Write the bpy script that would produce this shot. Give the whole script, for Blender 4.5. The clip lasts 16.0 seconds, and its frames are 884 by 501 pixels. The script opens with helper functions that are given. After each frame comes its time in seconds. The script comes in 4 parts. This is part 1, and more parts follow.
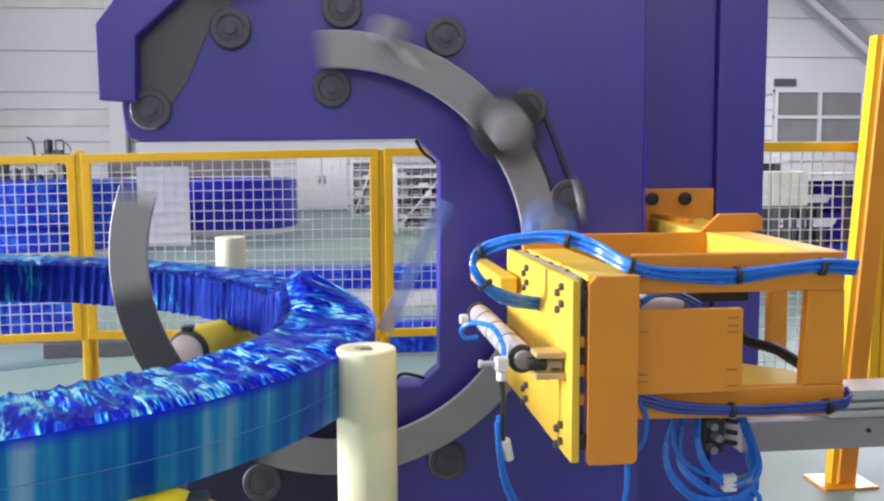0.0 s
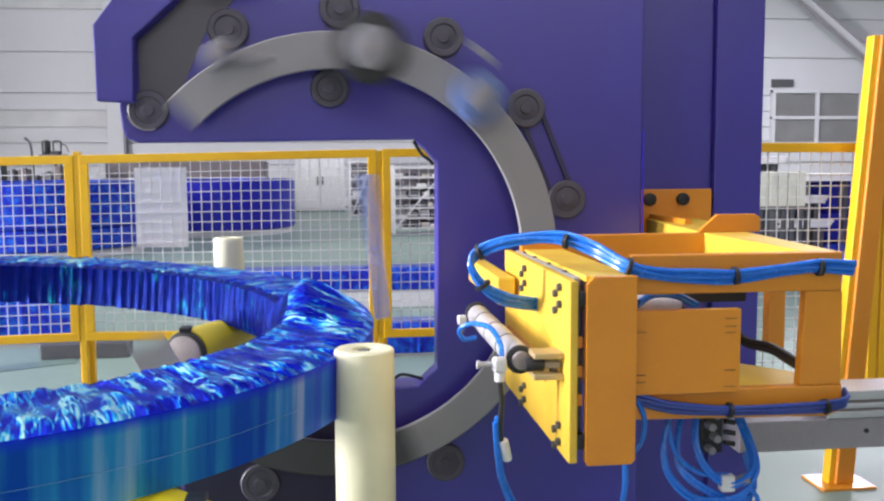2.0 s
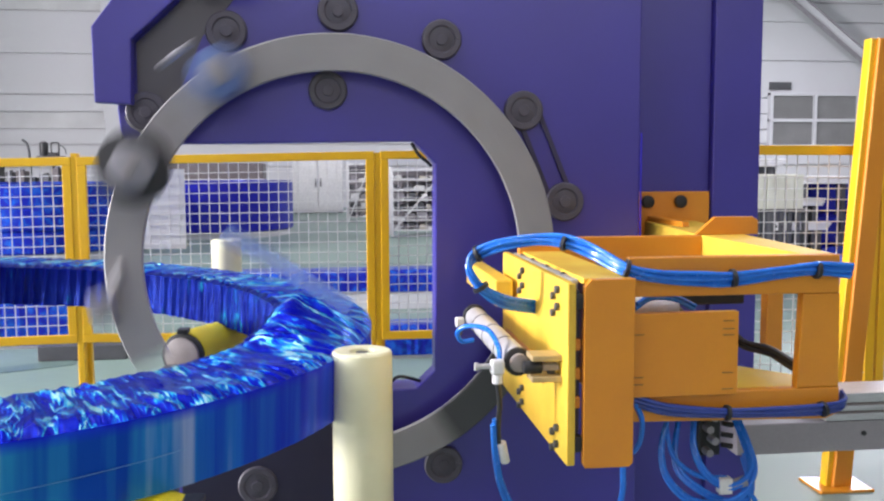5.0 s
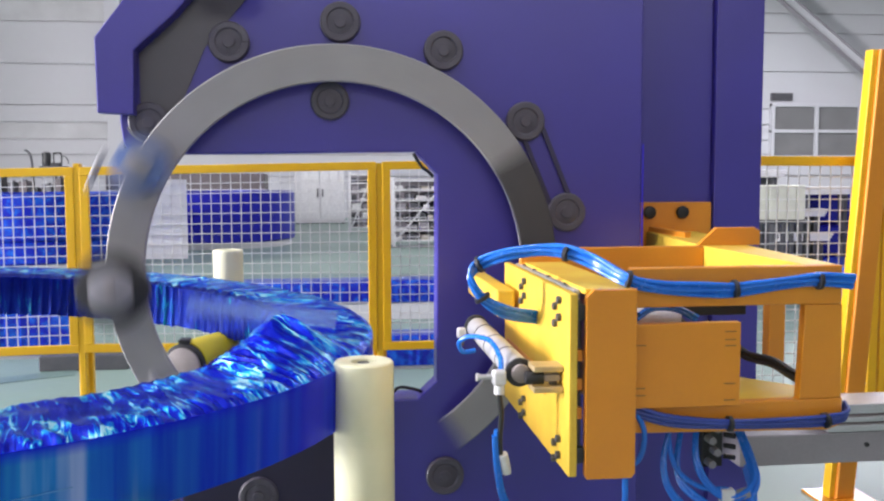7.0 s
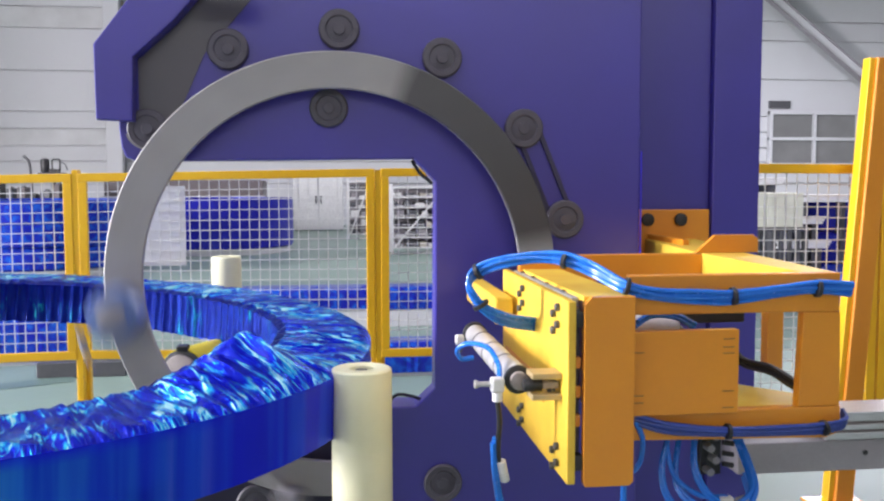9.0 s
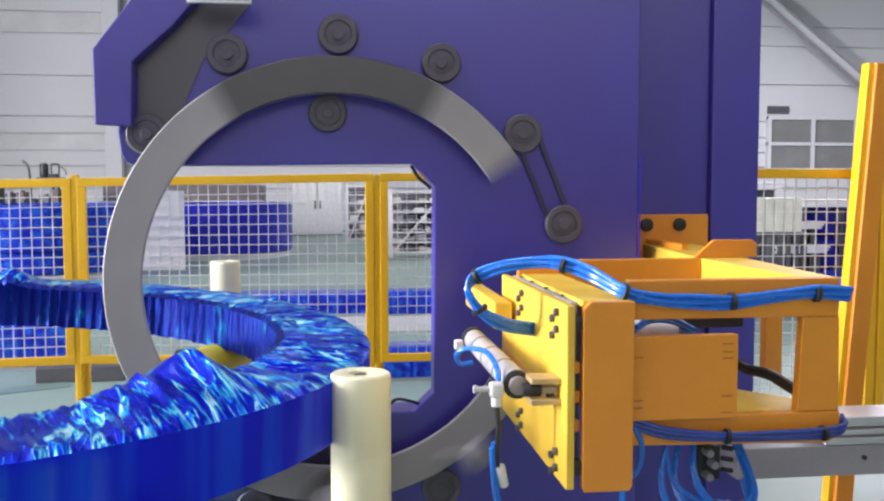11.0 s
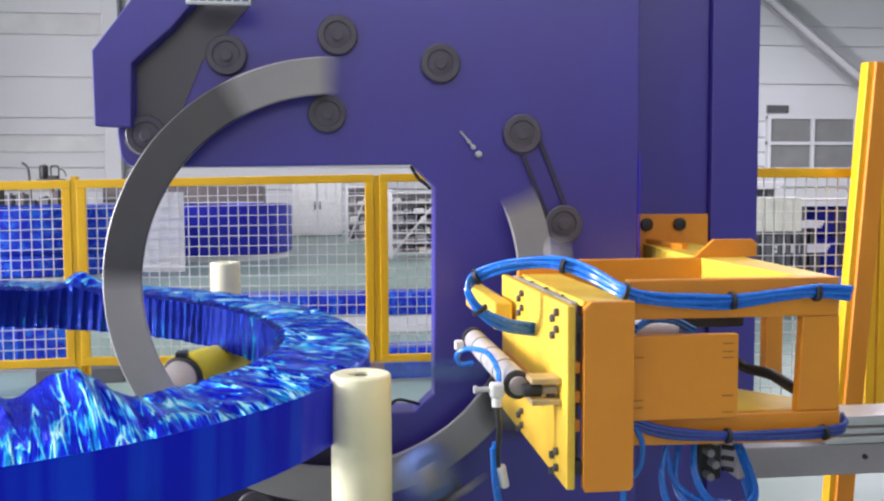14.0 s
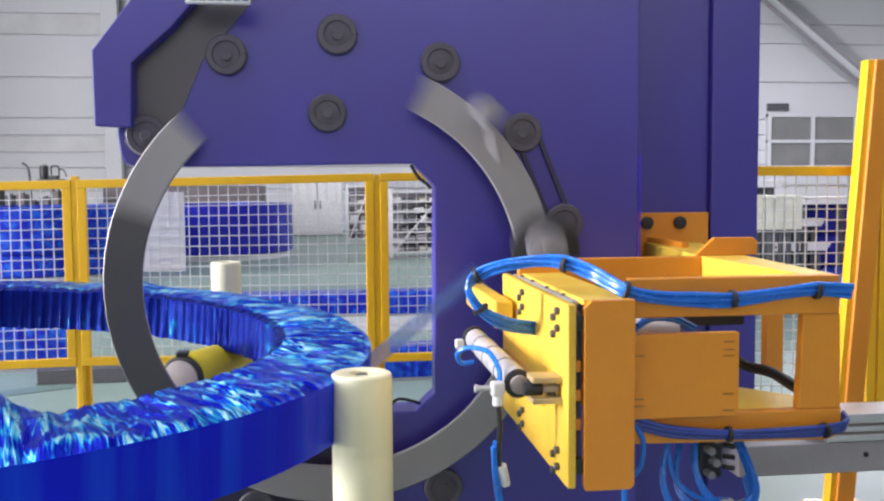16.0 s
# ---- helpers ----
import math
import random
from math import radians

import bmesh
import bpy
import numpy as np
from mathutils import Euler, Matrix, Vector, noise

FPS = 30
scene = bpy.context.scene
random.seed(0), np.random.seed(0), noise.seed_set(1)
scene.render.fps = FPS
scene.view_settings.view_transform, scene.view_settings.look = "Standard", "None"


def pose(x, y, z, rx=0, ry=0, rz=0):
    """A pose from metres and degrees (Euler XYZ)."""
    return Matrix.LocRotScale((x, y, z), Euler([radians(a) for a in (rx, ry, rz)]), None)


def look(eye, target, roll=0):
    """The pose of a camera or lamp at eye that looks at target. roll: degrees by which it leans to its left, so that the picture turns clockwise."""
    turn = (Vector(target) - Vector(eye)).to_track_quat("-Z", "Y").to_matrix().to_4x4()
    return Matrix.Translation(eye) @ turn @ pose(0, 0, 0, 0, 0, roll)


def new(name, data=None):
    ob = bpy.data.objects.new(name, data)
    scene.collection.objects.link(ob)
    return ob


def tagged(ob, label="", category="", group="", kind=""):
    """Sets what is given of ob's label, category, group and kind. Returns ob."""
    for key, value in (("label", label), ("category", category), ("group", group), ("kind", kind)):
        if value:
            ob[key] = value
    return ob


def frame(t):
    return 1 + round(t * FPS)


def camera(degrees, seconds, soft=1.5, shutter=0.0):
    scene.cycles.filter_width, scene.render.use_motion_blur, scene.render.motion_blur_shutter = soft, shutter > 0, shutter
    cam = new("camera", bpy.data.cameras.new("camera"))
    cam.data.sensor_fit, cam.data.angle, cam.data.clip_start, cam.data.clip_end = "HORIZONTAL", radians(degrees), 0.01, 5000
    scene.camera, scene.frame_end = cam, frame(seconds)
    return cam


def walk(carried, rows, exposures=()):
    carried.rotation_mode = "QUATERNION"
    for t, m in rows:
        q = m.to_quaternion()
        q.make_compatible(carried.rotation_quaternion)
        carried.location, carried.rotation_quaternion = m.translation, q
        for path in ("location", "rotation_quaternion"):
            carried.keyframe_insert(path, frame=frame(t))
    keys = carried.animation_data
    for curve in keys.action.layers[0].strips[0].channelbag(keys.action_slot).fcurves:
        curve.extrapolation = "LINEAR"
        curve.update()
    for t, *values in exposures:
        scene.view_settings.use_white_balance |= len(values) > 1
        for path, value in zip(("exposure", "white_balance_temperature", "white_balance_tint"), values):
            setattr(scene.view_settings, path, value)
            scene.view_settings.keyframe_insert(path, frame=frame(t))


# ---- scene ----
FOV = 52.21
cam = camera(FOV, 16.0, soft=2.3, shutter=0.5)
walk(cam, [
    (0.0, pose(0, 0, 1.42, 84.591, 0.299, -6.588)),
    (0.5, pose(0, 0, 1.42, 84.582, 0.277, -6.600)),
    (1.0, pose(0, 0, 1.42, 84.638, 0.288, -6.573)),
    (1.5, pose(0, 0, 1.42, 84.689, 0.308, -6.582)),
    (2.0, pose(0, 0, 1.42, 84.636, 0.332, -6.723)),
    (2.5, pose(0, 0, 1.42, 84.587, 0.311, -6.853)),
    (3.0, pose(0, 0, 1.42, 84.590, 0.312, -6.899)),
    (3.5, pose(0, 0, 1.42, 84.633, 0.283, -6.928)),
    (4.0, pose(0, 0, 1.42, 84.677, 0.319, -6.871)),
    (6.5, pose(0, 0, 1.42, 85.191, 0.163, -6.820)),
    (7.0, pose(0, 0, 1.42, 85.430, 0.206, -6.732)),
    (7.5, pose(0, 0, 1.42, 85.572, 0.149, -6.676)),
    (8.0, pose(0, 0, 1.42, 85.722, 0.176, -6.757)),
    (8.5, pose(0, 0, 1.42, 85.808, 0.106, -6.831)),
    (9.0, pose(0, 0, 1.42, 85.874, 0.113, -6.828)),
    (11.5, pose(0, 0, 1.42, 86.266, 0.087, -6.895)),
    (12.0, pose(0, 0, 1.42, 86.343, 0.167, -6.804)),
    (12.5, pose(0, 0, 1.42, 86.406, 0.141, -6.684)),
    (13.0, pose(0, 0, 1.42, 86.459, 0.180, -6.676)),
    (13.5, pose(0, 0, 1.42, 86.347, 0.245, -6.788)),
    (14.0, pose(0, 0, 1.42, 86.210, 0.283, -6.905)),
    (14.5, pose(0, 0, 1.42, 86.170, 0.320, -6.983)),
    (15.0, pose(0, 0, 1.42, 86.098, 0.350, -6.984)),
    (15.5, pose(0, 0, 1.42, 86.091, 0.378, -6.966)),
    (16.0, pose(0, 0, 1.42, 86.150, 0.439, -6.886)),
])

# ---- world and light: a closed hall lit by long ceiling luminaires ----
world = bpy.data.worlds.new("hall_world")
scene.world = world
world.use_nodes = True
world.node_tree.nodes["Background"].inputs[0].default_value = (0.75, 0.85, 1.0, 1)
world.node_tree.nodes["Background"].inputs[1].default_value = 0.3
scene.view_settings.exposure = -0.3


def ceiling_lamp(x, y, sx, sy, power, colour=(0.96, 0.92, 1.04)):
    data = bpy.data.lights.new("hall_lamp", "AREA")
    data.shape, data.size, data.size_y = "RECTANGLE", sx, sy
    data.energy, data.color = power, colour
    lamp = new("hall_lamp", data)
    lamp.matrix_world = look((x, y, 8.2), (x, y, 0))
    return lamp


for lx, share in ((-7.0, 1.15), (-1.5, 0.95), (4.0, 0.8), (9.5, 0.65)):
    for ly, pw in ((2.2, 215), (9.5, 20)):
        ceiling_lamp(lx, ly, 0.7, 6.5, pw * share)
for lx, pw in ((-1.5, 85), (6.0, 380), (14.0, 2500)):
    ceiling_lamp(lx, 22.0, 0.9, 8.0, pw)
ceiling_lamp(6.5, 11.5, 0.7, 6.5, 300)
# added lamp high on the unseen south wall, for sheen on the machine's upper plate
south = bpy.data.lights.new("south_sheen_fill", "AREA")
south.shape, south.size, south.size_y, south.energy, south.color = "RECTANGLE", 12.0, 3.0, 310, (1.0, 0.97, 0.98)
south_lamp = new("south_sheen_fill", south)
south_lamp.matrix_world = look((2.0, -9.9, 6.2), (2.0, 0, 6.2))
# daylight through the window band of the west wall
day = bpy.data.lights.new("west_window_daylight", "AREA")
day.shape, day.size, day.size_y, day.energy, day.color = "RECTANGLE", 3.0, 8.0, 16500, (0.98, 0.94, 1.0)
day_lamp = new("west_window_daylight", day)
day_lamp.matrix_world = look((-23.9, 3.0, 4.5), (0, 3.0, 4.0))


# ---- materials ----
def material(name, colour, rough=0.5, metal=0.0, second=None, scale=6.0, bump=0.1, fine=80.0, coat=0.0, stretch=(1, 1, 1), spread=0.35, alpha=1.0, spec=0.5):
    """Painted or bare surface: two colours mixed by two noises, uneven gloss, fine relief."""
    m = bpy.data.materials.new(name)
    m.use_nodes = True
    nt = m.node_tree
    b = nt.nodes["Principled BSDF"]
    tc = nt.nodes.new("ShaderNodeTexCoord")
    mp = nt.nodes.new("ShaderNodeMapping")
    mp.inputs["Scale"].default_value = stretch
    nt.links.new(tc.outputs["Object"], mp.inputs["Vector"])
    big = nt.nodes.new("ShaderNodeTexNoise")
    big.inputs["Scale"].default_value, big.inputs["Detail"].default_value = scale, 6
    small = nt.nodes.new("ShaderNodeTexNoise")
    small.inputs["Scale"].default_value, small.inputs["Detail"].default_value = fine, 4
    for n in (big, small):
        nt.links.new(mp.outputs[0], n.inputs["Vector"])
    add = nt.nodes.new("ShaderNodeMath")
    add.operation = "MULTIPLY_ADD"
    nt.links.new(small.outputs["Fac"], add.inputs[0])
    add.inputs[1].default_value = 0.35
    nt.links.new(big.outputs["Fac"], add.inputs[2])
    ramp = nt.nodes.new("ShaderNodeValToRGB")
    second = second or tuple(c * 0.72 for c in colour)
    ramp.color_ramp.elements[0].position, ramp.color_ramp.elements[1].position = 0.68 - spread, 0.68 + spread * 0.6
    ramp.color_ramp.elements[0].color, ramp.color_ramp.elements[1].color = (*second, 1), (*colour, 1)
    nt.links.new(add.outputs[0], ramp.inputs[0])
    nt.links.new(ramp.outputs[0], b.inputs["Base Color"])
    rr = nt.nodes.new("ShaderNodeMapRange")
    rr.inputs["To Min"].default_value, rr.inputs["To Max"].default_value = max(rough - 0.08, 0.03), min(rough + 0.1, 1)
    nt.links.new(small.outputs["Fac"], rr.inputs["Value"])
    nt.links.new(rr.outputs[0], b.inputs["Roughness"])
    b.inputs["Metallic"].default_value = metal
    b.inputs["Coat Weight"].default_value = coat
    b.inputs["Coat Roughness"].default_value = 0.15
    b.inputs["Specular IOR Level"].default_value = spec
    b.inputs["Alpha"].default_value = alpha
    if bump:
        bp = nt.nodes.new("ShaderNodeBump")
        bp.inputs["Strength"].default_value, bp.inputs["Distance"].default_value = bump, 0.01
        nt.links.new(add.outputs[0], bp.inputs["Height"])
        nt.links.new(bp.outputs[0], b.inputs["Normal"])
    return m


M_BLUE = material("machine_blue_paint", (0.05, 0.036, 0.325), 0.34, second=(0.043, 0.031, 0.265), scale=3, bump=0.04, spec=0.75)
# dark grey for recesses, with their shade mixed into the tone
M_RECESS = material("dark_recess_shade", (0.06, 0.052, 0.065), 0.4, second=(0.05, 0.043, 0.058), scale=4, bump=0.05, spec=0.9)
M_RING = material("pale_ring_aluminium", (0.32, 0.306, 0.31), 0.5, second=(0.26, 0.25, 0.254), scale=10, bump=0.05)
M_RINGDARK = material("dark_ring_plate", (0.04, 0.037, 0.042), 0.4, scale=10, bump=0.05, spec=0.9)
M_ROLLER = material("black_rubber_roller", (0.09, 0.08, 0.108), 0.5, scale=20, spec=0.6)
M_RIM = material("worn_steel_rim", (0.095, 0.084, 0.112), 0.5, scale=20, spec=0.6)
M_YEL = material("yellow_machine_paint", (0.74, 0.276, 0.012), 0.42, second=(0.66, 0.23, 0.011), scale=7, bump=0.06, fine=120, coat=0.4)
# yellow paint with wear, made paler for the light on left and top faces
M_YELP = material("worn_lit_yellow_paint", (0.75, 0.52, 0.055), 0.5, second=(0.67, 0.36, 0.025), scale=9, bump=0.06, fine=120)
M_FENCE = material("yellow_fence_paint", (0.86, 0.5, 0.012), 0.36, second=(0.8, 0.43, 0.01), scale=5, bump=0.04)
M_WIRE = material("pale_mesh_wire", (0.8, 0.79, 0.77), 0.4, scale=20, bump=0)
M_PAPER = material("white_board", (0.8, 0.79, 0.79), 0.6, second=(0.75, 0.74, 0.76), scale=5, bump=0.02)
M_CREAM = material("cream_nylon_roller", (0.78, 0.76, 0.52), 0.45, second=(0.72, 0.7, 0.46), scale=5, bump=0.05, fine=40)
M_WELD = material("brown_weld_mark", (0.3, 0.13, 0.02), 0.5, scale=20, bump=0)
M_CORE = material("grey_roller_core", (0.3, 0.3, 0.27), 0.5, scale=20)
M_HOSE = material("blue_air_hose", (0.02, 0.19, 0.72), 0.24, second=(0.015, 0.13, 0.6), scale=30, bump=0)
M_HOSEDK = material("dark_blue_hose", (0.02, 0.05, 0.3), 0.35, scale=30, bump=0)
M_CREAMBOX = material("cream_carton", (0.7, 0.7, 0.6), 0.6, scale=6)
M_BLACK = material("black_plastic", (0.018, 0.018, 0.02), 0.45, scale=30)
M_WHITE = material("white_plastic", (0.75, 0.74, 0.74), 0.4, scale=20, bump=0.02)
M_CYL = material("anodised_cylinder", (0.6, 0.58, 0.57), 0.38, metal=0.25, second=(0.5, 0.49, 0.5), scale=15)
M_CLEVIS = material("beige_plated_steel", (0.55, 0.42, 0.22), 0.4, metal=0.3, scale=15)
M_ALU = material("aluminium_profile", (0.62, 0.62, 0.64), 0.35, metal=0.6, scale=12, stretch=(1, 20, 20))
M_BEAM = material("grey_painted_beam", (0.3, 0.28, 0.3), 0.5, scale=6)
M_FLOOR = material("hall_floor_paint", (0.24, 0.325, 0.28), 0.45, second=(0.19, 0.265, 0.23), scale=0.7, bump=0.02, fine=9, spread=0.3)
M_WALL = material("white_wall_sheet", (0.528, 0.528, 0.546), 0.55, second=(0.54, 0.54, 0.57), scale=0.5, bump=0.02, fine=6)
M_SOUTH = material("grey_hall_wall", (0.3, 0.29, 0.29), 0.6, scale=0.6, bump=0.02, fine=6)
M_GREYBAND = material("grey_wall_sheet", (0.55, 0.55, 0.56), 0.5, scale=1, bump=0.02)
M_GLASS = material("dusty_window_glass", (0.2, 0.2, 0.2), 0.25, scale=1.2, bump=0.0)
M_STEELDK = material("dark_steel", (0.1, 0.1, 0.11), 0.45, metal=0.3, scale=10)
M_YROLL = material("yellow_rubber_roller", (0.8, 0.64, 0.01), 0.5, second=(0.72, 0.55, 0.01), scale=6, bump=0.05)
M_GREYHUB = material("grey_cast_hub", (0.3, 0.26, 0.25), 0.5, scale=15, bump=0.1)
M_WOOD = material("pale_pallet_wood", (0.5, 0.46, 0.38), 0.7, scale=8, stretch=(1, 8, 8))


def film_material(name, deep, bright, scale, metal=0.45, rough=0.2, band=False, bump=0.14, coat=0.3, stretch=(1, 1, 1), twist=1.5):
    """Stretch film: deep blue with cyan highlights painted in by noise, glossy, finely creased."""
    m = bpy.data.materials.new(name)
    m.use_nodes = True
    nt = m.node_tree
    b = nt.nodes["Principled BSDF"]
    tc = nt.nodes.new("ShaderNodeTexCoord")
    n1 = nt.nodes.new("ShaderNodeTexNoise")
    n1.inputs["Scale"].default_value, n1.inputs["Detail"].default_value, n1.inputs["Distortion"].default_value = scale, 5, 1.5
    n2 = nt.nodes.new("ShaderNodeTexNoise")
    n2.inputs["Scale"].default_value, n2.inputs["Detail"].default_value, n2.inputs["Distortion"].default_value = scale * 4, 4, 2.0
    shape = nt.nodes.new("ShaderNodeMapping")
    shape.inputs["Scale"].default_value = stretch
    nt.links.new(tc.outputs["Object"], shape.inputs["Vector"])
    for n in (n1, n2):
        n.inputs["Distortion"].default_value = twist
        nt.links.new(shape.outputs[0], n.inputs["Vector"])
    ramp = nt.nodes.new("ShaderNodeValToRGB")
    ramp.color_ramp.elements[0].position, ramp.color_ramp.elements[1].position = 0.45, 0.72
    ramp.color_ramp.elements[0].color, ramp.color_ramp.elements[1].color = (*deep, 1), (*bright, 1)
    nt.links.new(n2.outputs["Fac"], ramp.inputs[0])
    colour = ramp.outputs[0]
    if band:
        # the stretch with a single thin layer shows the steel through it
        sep = nt.nodes.new("ShaderNodeSeparateXYZ")
        nt.links.new(tc.outputs["Object"], sep.inputs[0])
        at = nt.nodes.new("ShaderNodeMath")
        at.operation = "ARCTAN2"
        nt.links.new(sep.outputs["Y"], at.inputs[0])
        nt.links.new(sep.outputs["X"], at.inputs[1])
        mr = nt.nodes.new("ShaderNodeMapRange")
        mr.inputs["From Min"].default_value, mr.inputs["From Max"].default_value = radians(2), radians(-32)
        nt.links.new(at.outputs[0], mr.inputs["Value"])
        low = nt.nodes.new("ShaderNodeMapRange")
        low.inputs["From Min"].default_value, low.inputs["From Max"].default_value = -0.005, -0.03
        nt.links.new(sep.outputs["Z"], low.inputs["Value"])
        both = nt.nodes.new("ShaderNodeMath")
        both.operation = "MULTIPLY"
        nt.links.new(mr.outputs[0], both.inputs[0])
        nt.links.new(low.outputs[0], both.inputs[1])
        mix = nt.nodes.new("ShaderNodeMix")
        mix.data_type = "RGBA"
        nt.links.new(both.outputs[0], mix.inputs["Factor"])
        nt.links.new(colour, mix.inputs["A"])
        # long upright streaks over the teal: reflections painted into the colour
        mp = nt.nodes.new("ShaderNodeMapping")
        mp.inputs["Scale"].default_value = (14, 14, 0.6)
        nt.links.new(tc.outputs["Object"], mp.inputs["Vector"])
        n3 = nt.nodes.new("ShaderNodeTexNoise")
        n3.inputs["Scale"].default_value, n3.inputs["Detail"].default_value = 1.0, 4
        nt.links.new(mp.outputs[0], n3.inputs["Vector"])
        r3 = nt.nodes.new("ShaderNodeValToRGB")
        hue = r3.color_ramp.elements.new(0.66)
        hue.color = (0.12, 0.42, 0.42, 1)
        r3.color_ramp.elements[0].position, r3.color_ramp.elements[1].position = 0.4, 0.57
        r3.color_ramp.elements[0].color, r3.color_ramp.elements[1].color = (0.004, 0.06, 0.4, 1), (0.025, 0.26, 0.55, 1)
        nt.links.new(n3.outputs["Fac"], r3.inputs[0])
        nt.links.new(r3.outputs[0], mix.inputs["B"])
        colour = mix.outputs["Result"]
    nt.links.new(colour, b.inputs["Base Color"])
    b.inputs["Metallic"].default_value, b.inputs["Roughness"].default_value = metal, rough
    b.inputs["Coat Weight"].default_value, b.inputs["Coat Roughness"].default_value = coat, 0.1
    b.inputs["Specular Tint"].default_value = (0.15, 0.45, 1.0, 1)
    bp = nt.nodes.new("ShaderNodeBump")
    bp.inputs["Strength"].default_value, bp.inputs["Distance"].default_value = bump, 0.012
    nt.links.new(n1.outputs["Fac"], bp.inputs["Height"])
    nt.links.new(bp.outputs[0], b.inputs["Normal"])
    return m


def pleated_film(name, taut=0.0, crumple=1.0, gloss=0.12, depth=1.0):
    """Crumpled stretch film in slanted pleats; U runs along the coil, V across it."""
    m = bpy.data.materials.new(name)
    m.use_nodes = True
    nt = m.node_tree
    b = nt.nodes["Principled BSDF"]
    uv = nt.nodes.new("ShaderNodeTexCoord")

    def mapped(sx, sy, turn=0.0):
        mp = nt.nodes.new("ShaderNodeMapping")
        mp.inputs["Scale"].default_value, mp.inputs["Rotation"].default_value = (sx, sy, 1), (0, 0, radians(turn))
        nt.links.new(uv.outputs["UV"], mp.inputs["Vector"])
        return mp.outputs[0]

    def cloud(vec, detail, twist):
        n = nt.nodes.new("ShaderNodeTexNoise")
        n.inputs["Scale"].default_value, n.inputs["Detail"].default_value, n.inputs["Distortion"].default_value = 1.0, detail, twist
        nt.links.new(vec, n.inputs["Vector"])
        return n.outputs["Fac"]

    def facets(vec):
        v = nt.nodes.new("ShaderNodeTexVoronoi")
        v.inputs["Scale"].default_value = 1.0
        nt.links.new(vec, v.inputs["Vector"])
        return v.outputs["Distance"]

    def total(terms, start=0.0):
        last = None
        for out, k in terms:
            n = nt.nodes.new("ShaderNodeMath")
            n.operation = "MULTIPLY_ADD"
            nt.links.new(out, n.inputs[0])
            n.inputs[1].default_value = k
            if last:
                nt.links.new(last, n.inputs[2])
            else:
                n.inputs[2].default_value = start
            last = n.outputs[0]
        return last
    def creases(vec, twist, width):
        """Thin lines along the level of a noise."""
        n = cloud(vec, 1.5, twist)
        off = nt.nodes.new("ShaderNodeMath")
        off.operation = "SUBTRACT"
        nt.links.new(n, off.inputs[0])
        off.inputs[1].default_value = 0.5
        size = nt.nodes.new("ShaderNodeMath")
        size.operation = "ABSOLUTE"
        nt.links.new(off.outputs[0], size.inputs[0])
        r = nt.nodes.new("ShaderNodeMapRange")
        r.interpolation_type = "SMOOTHSTEP"
        r.inputs["From Min"].default_value, r.inputs["From Max"].default_value = width, width * 0.15
        nt.links.new(size.outputs[0], r.inputs["Value"])
        return r.outputs[0]
    long_folds, fine_folds, broad, patch = cloud(mapped(17, 2.2), 3, 0.8), cloud(mapped(95, 9), 3, 1.2), cloud(mapped(4, 5), 2, 0.3), cloud(mapped(26, 14), 2, 0.5)
    shards = facets(mapped(34, 9, 18))
    lines_a, lines_b = creases(mapped(30, 6, 14), 0.7, 0.035), creases(mapped(26, 5, -20), 0.9, 0.03)
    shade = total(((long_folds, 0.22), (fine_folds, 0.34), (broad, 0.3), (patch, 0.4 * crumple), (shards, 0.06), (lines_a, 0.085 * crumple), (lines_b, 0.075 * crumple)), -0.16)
    # cyan to white end of the ramp paints glints along folds and creases
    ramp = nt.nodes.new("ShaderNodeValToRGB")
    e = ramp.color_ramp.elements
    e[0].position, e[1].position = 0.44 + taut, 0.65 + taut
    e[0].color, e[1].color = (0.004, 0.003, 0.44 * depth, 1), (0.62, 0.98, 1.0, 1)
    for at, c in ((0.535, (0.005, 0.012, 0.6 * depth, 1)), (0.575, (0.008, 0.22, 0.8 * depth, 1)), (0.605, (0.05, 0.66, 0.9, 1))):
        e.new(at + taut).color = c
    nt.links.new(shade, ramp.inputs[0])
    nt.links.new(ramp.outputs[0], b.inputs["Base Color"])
    b.inputs["Metallic"].default_value, b.inputs["Roughness"].default_value = 0.55, 0.2
    b.inputs["Coat Weight"].default_value, b.inputs["Coat Roughness"].default_value = gloss, 0.08
    b.inputs["Specular Tint"].default_value = (0.05, 0.5, 1.0, 1)
    b.inputs["Coat Tint"].default_value = (0.55, 0.9, 1.0, 1)
    relief = total(((long_folds, 0.8), (fine_folds, 0.4), (shards, 0.3 * crumple), (lines_a, 0.12 * crumple), (lines_b, 0.1 * crumple)))
    bp = nt.nodes.new("ShaderNodeBump")
    bp.inputs["Strength"].default_value, bp.inputs["Distance"].default_value = 0.7, 0.012
    nt.links.new(relief, bp.inputs["Height"])
    nt.links.new(bp.outputs[0], b.inputs["Normal"])
    return m


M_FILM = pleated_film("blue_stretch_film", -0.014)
# same film for the inner face, blue darkened to carry its shade
M_FILMIN = pleated_film("shaded_blue_film", -0.115, 0.2, 0.06, 0.4)
M_FILMSIDE = film_material("taut_blue_film", (0.007, 0.008, 0.66), (0.01, 0.06, 0.8), 3, metal=0.25, rough=0.25, band=True, bump=0.03, coat=0.06, stretch=(1, 1, 0.06), twist=0.2)
M_FILMFAR = film_material("blue_wrapped_stack", (0.01, 0.012, 0.36), (0.015, 0.14, 0.66), 2.2, metal=0.3, rough=0.3)
M_FILMDARK = film_material("violet_blue_wrapped_stack", (0.018, 0.01, 0.3), (0.02, 0.016, 0.4), 1.2, metal=0.2, rough=0.4)
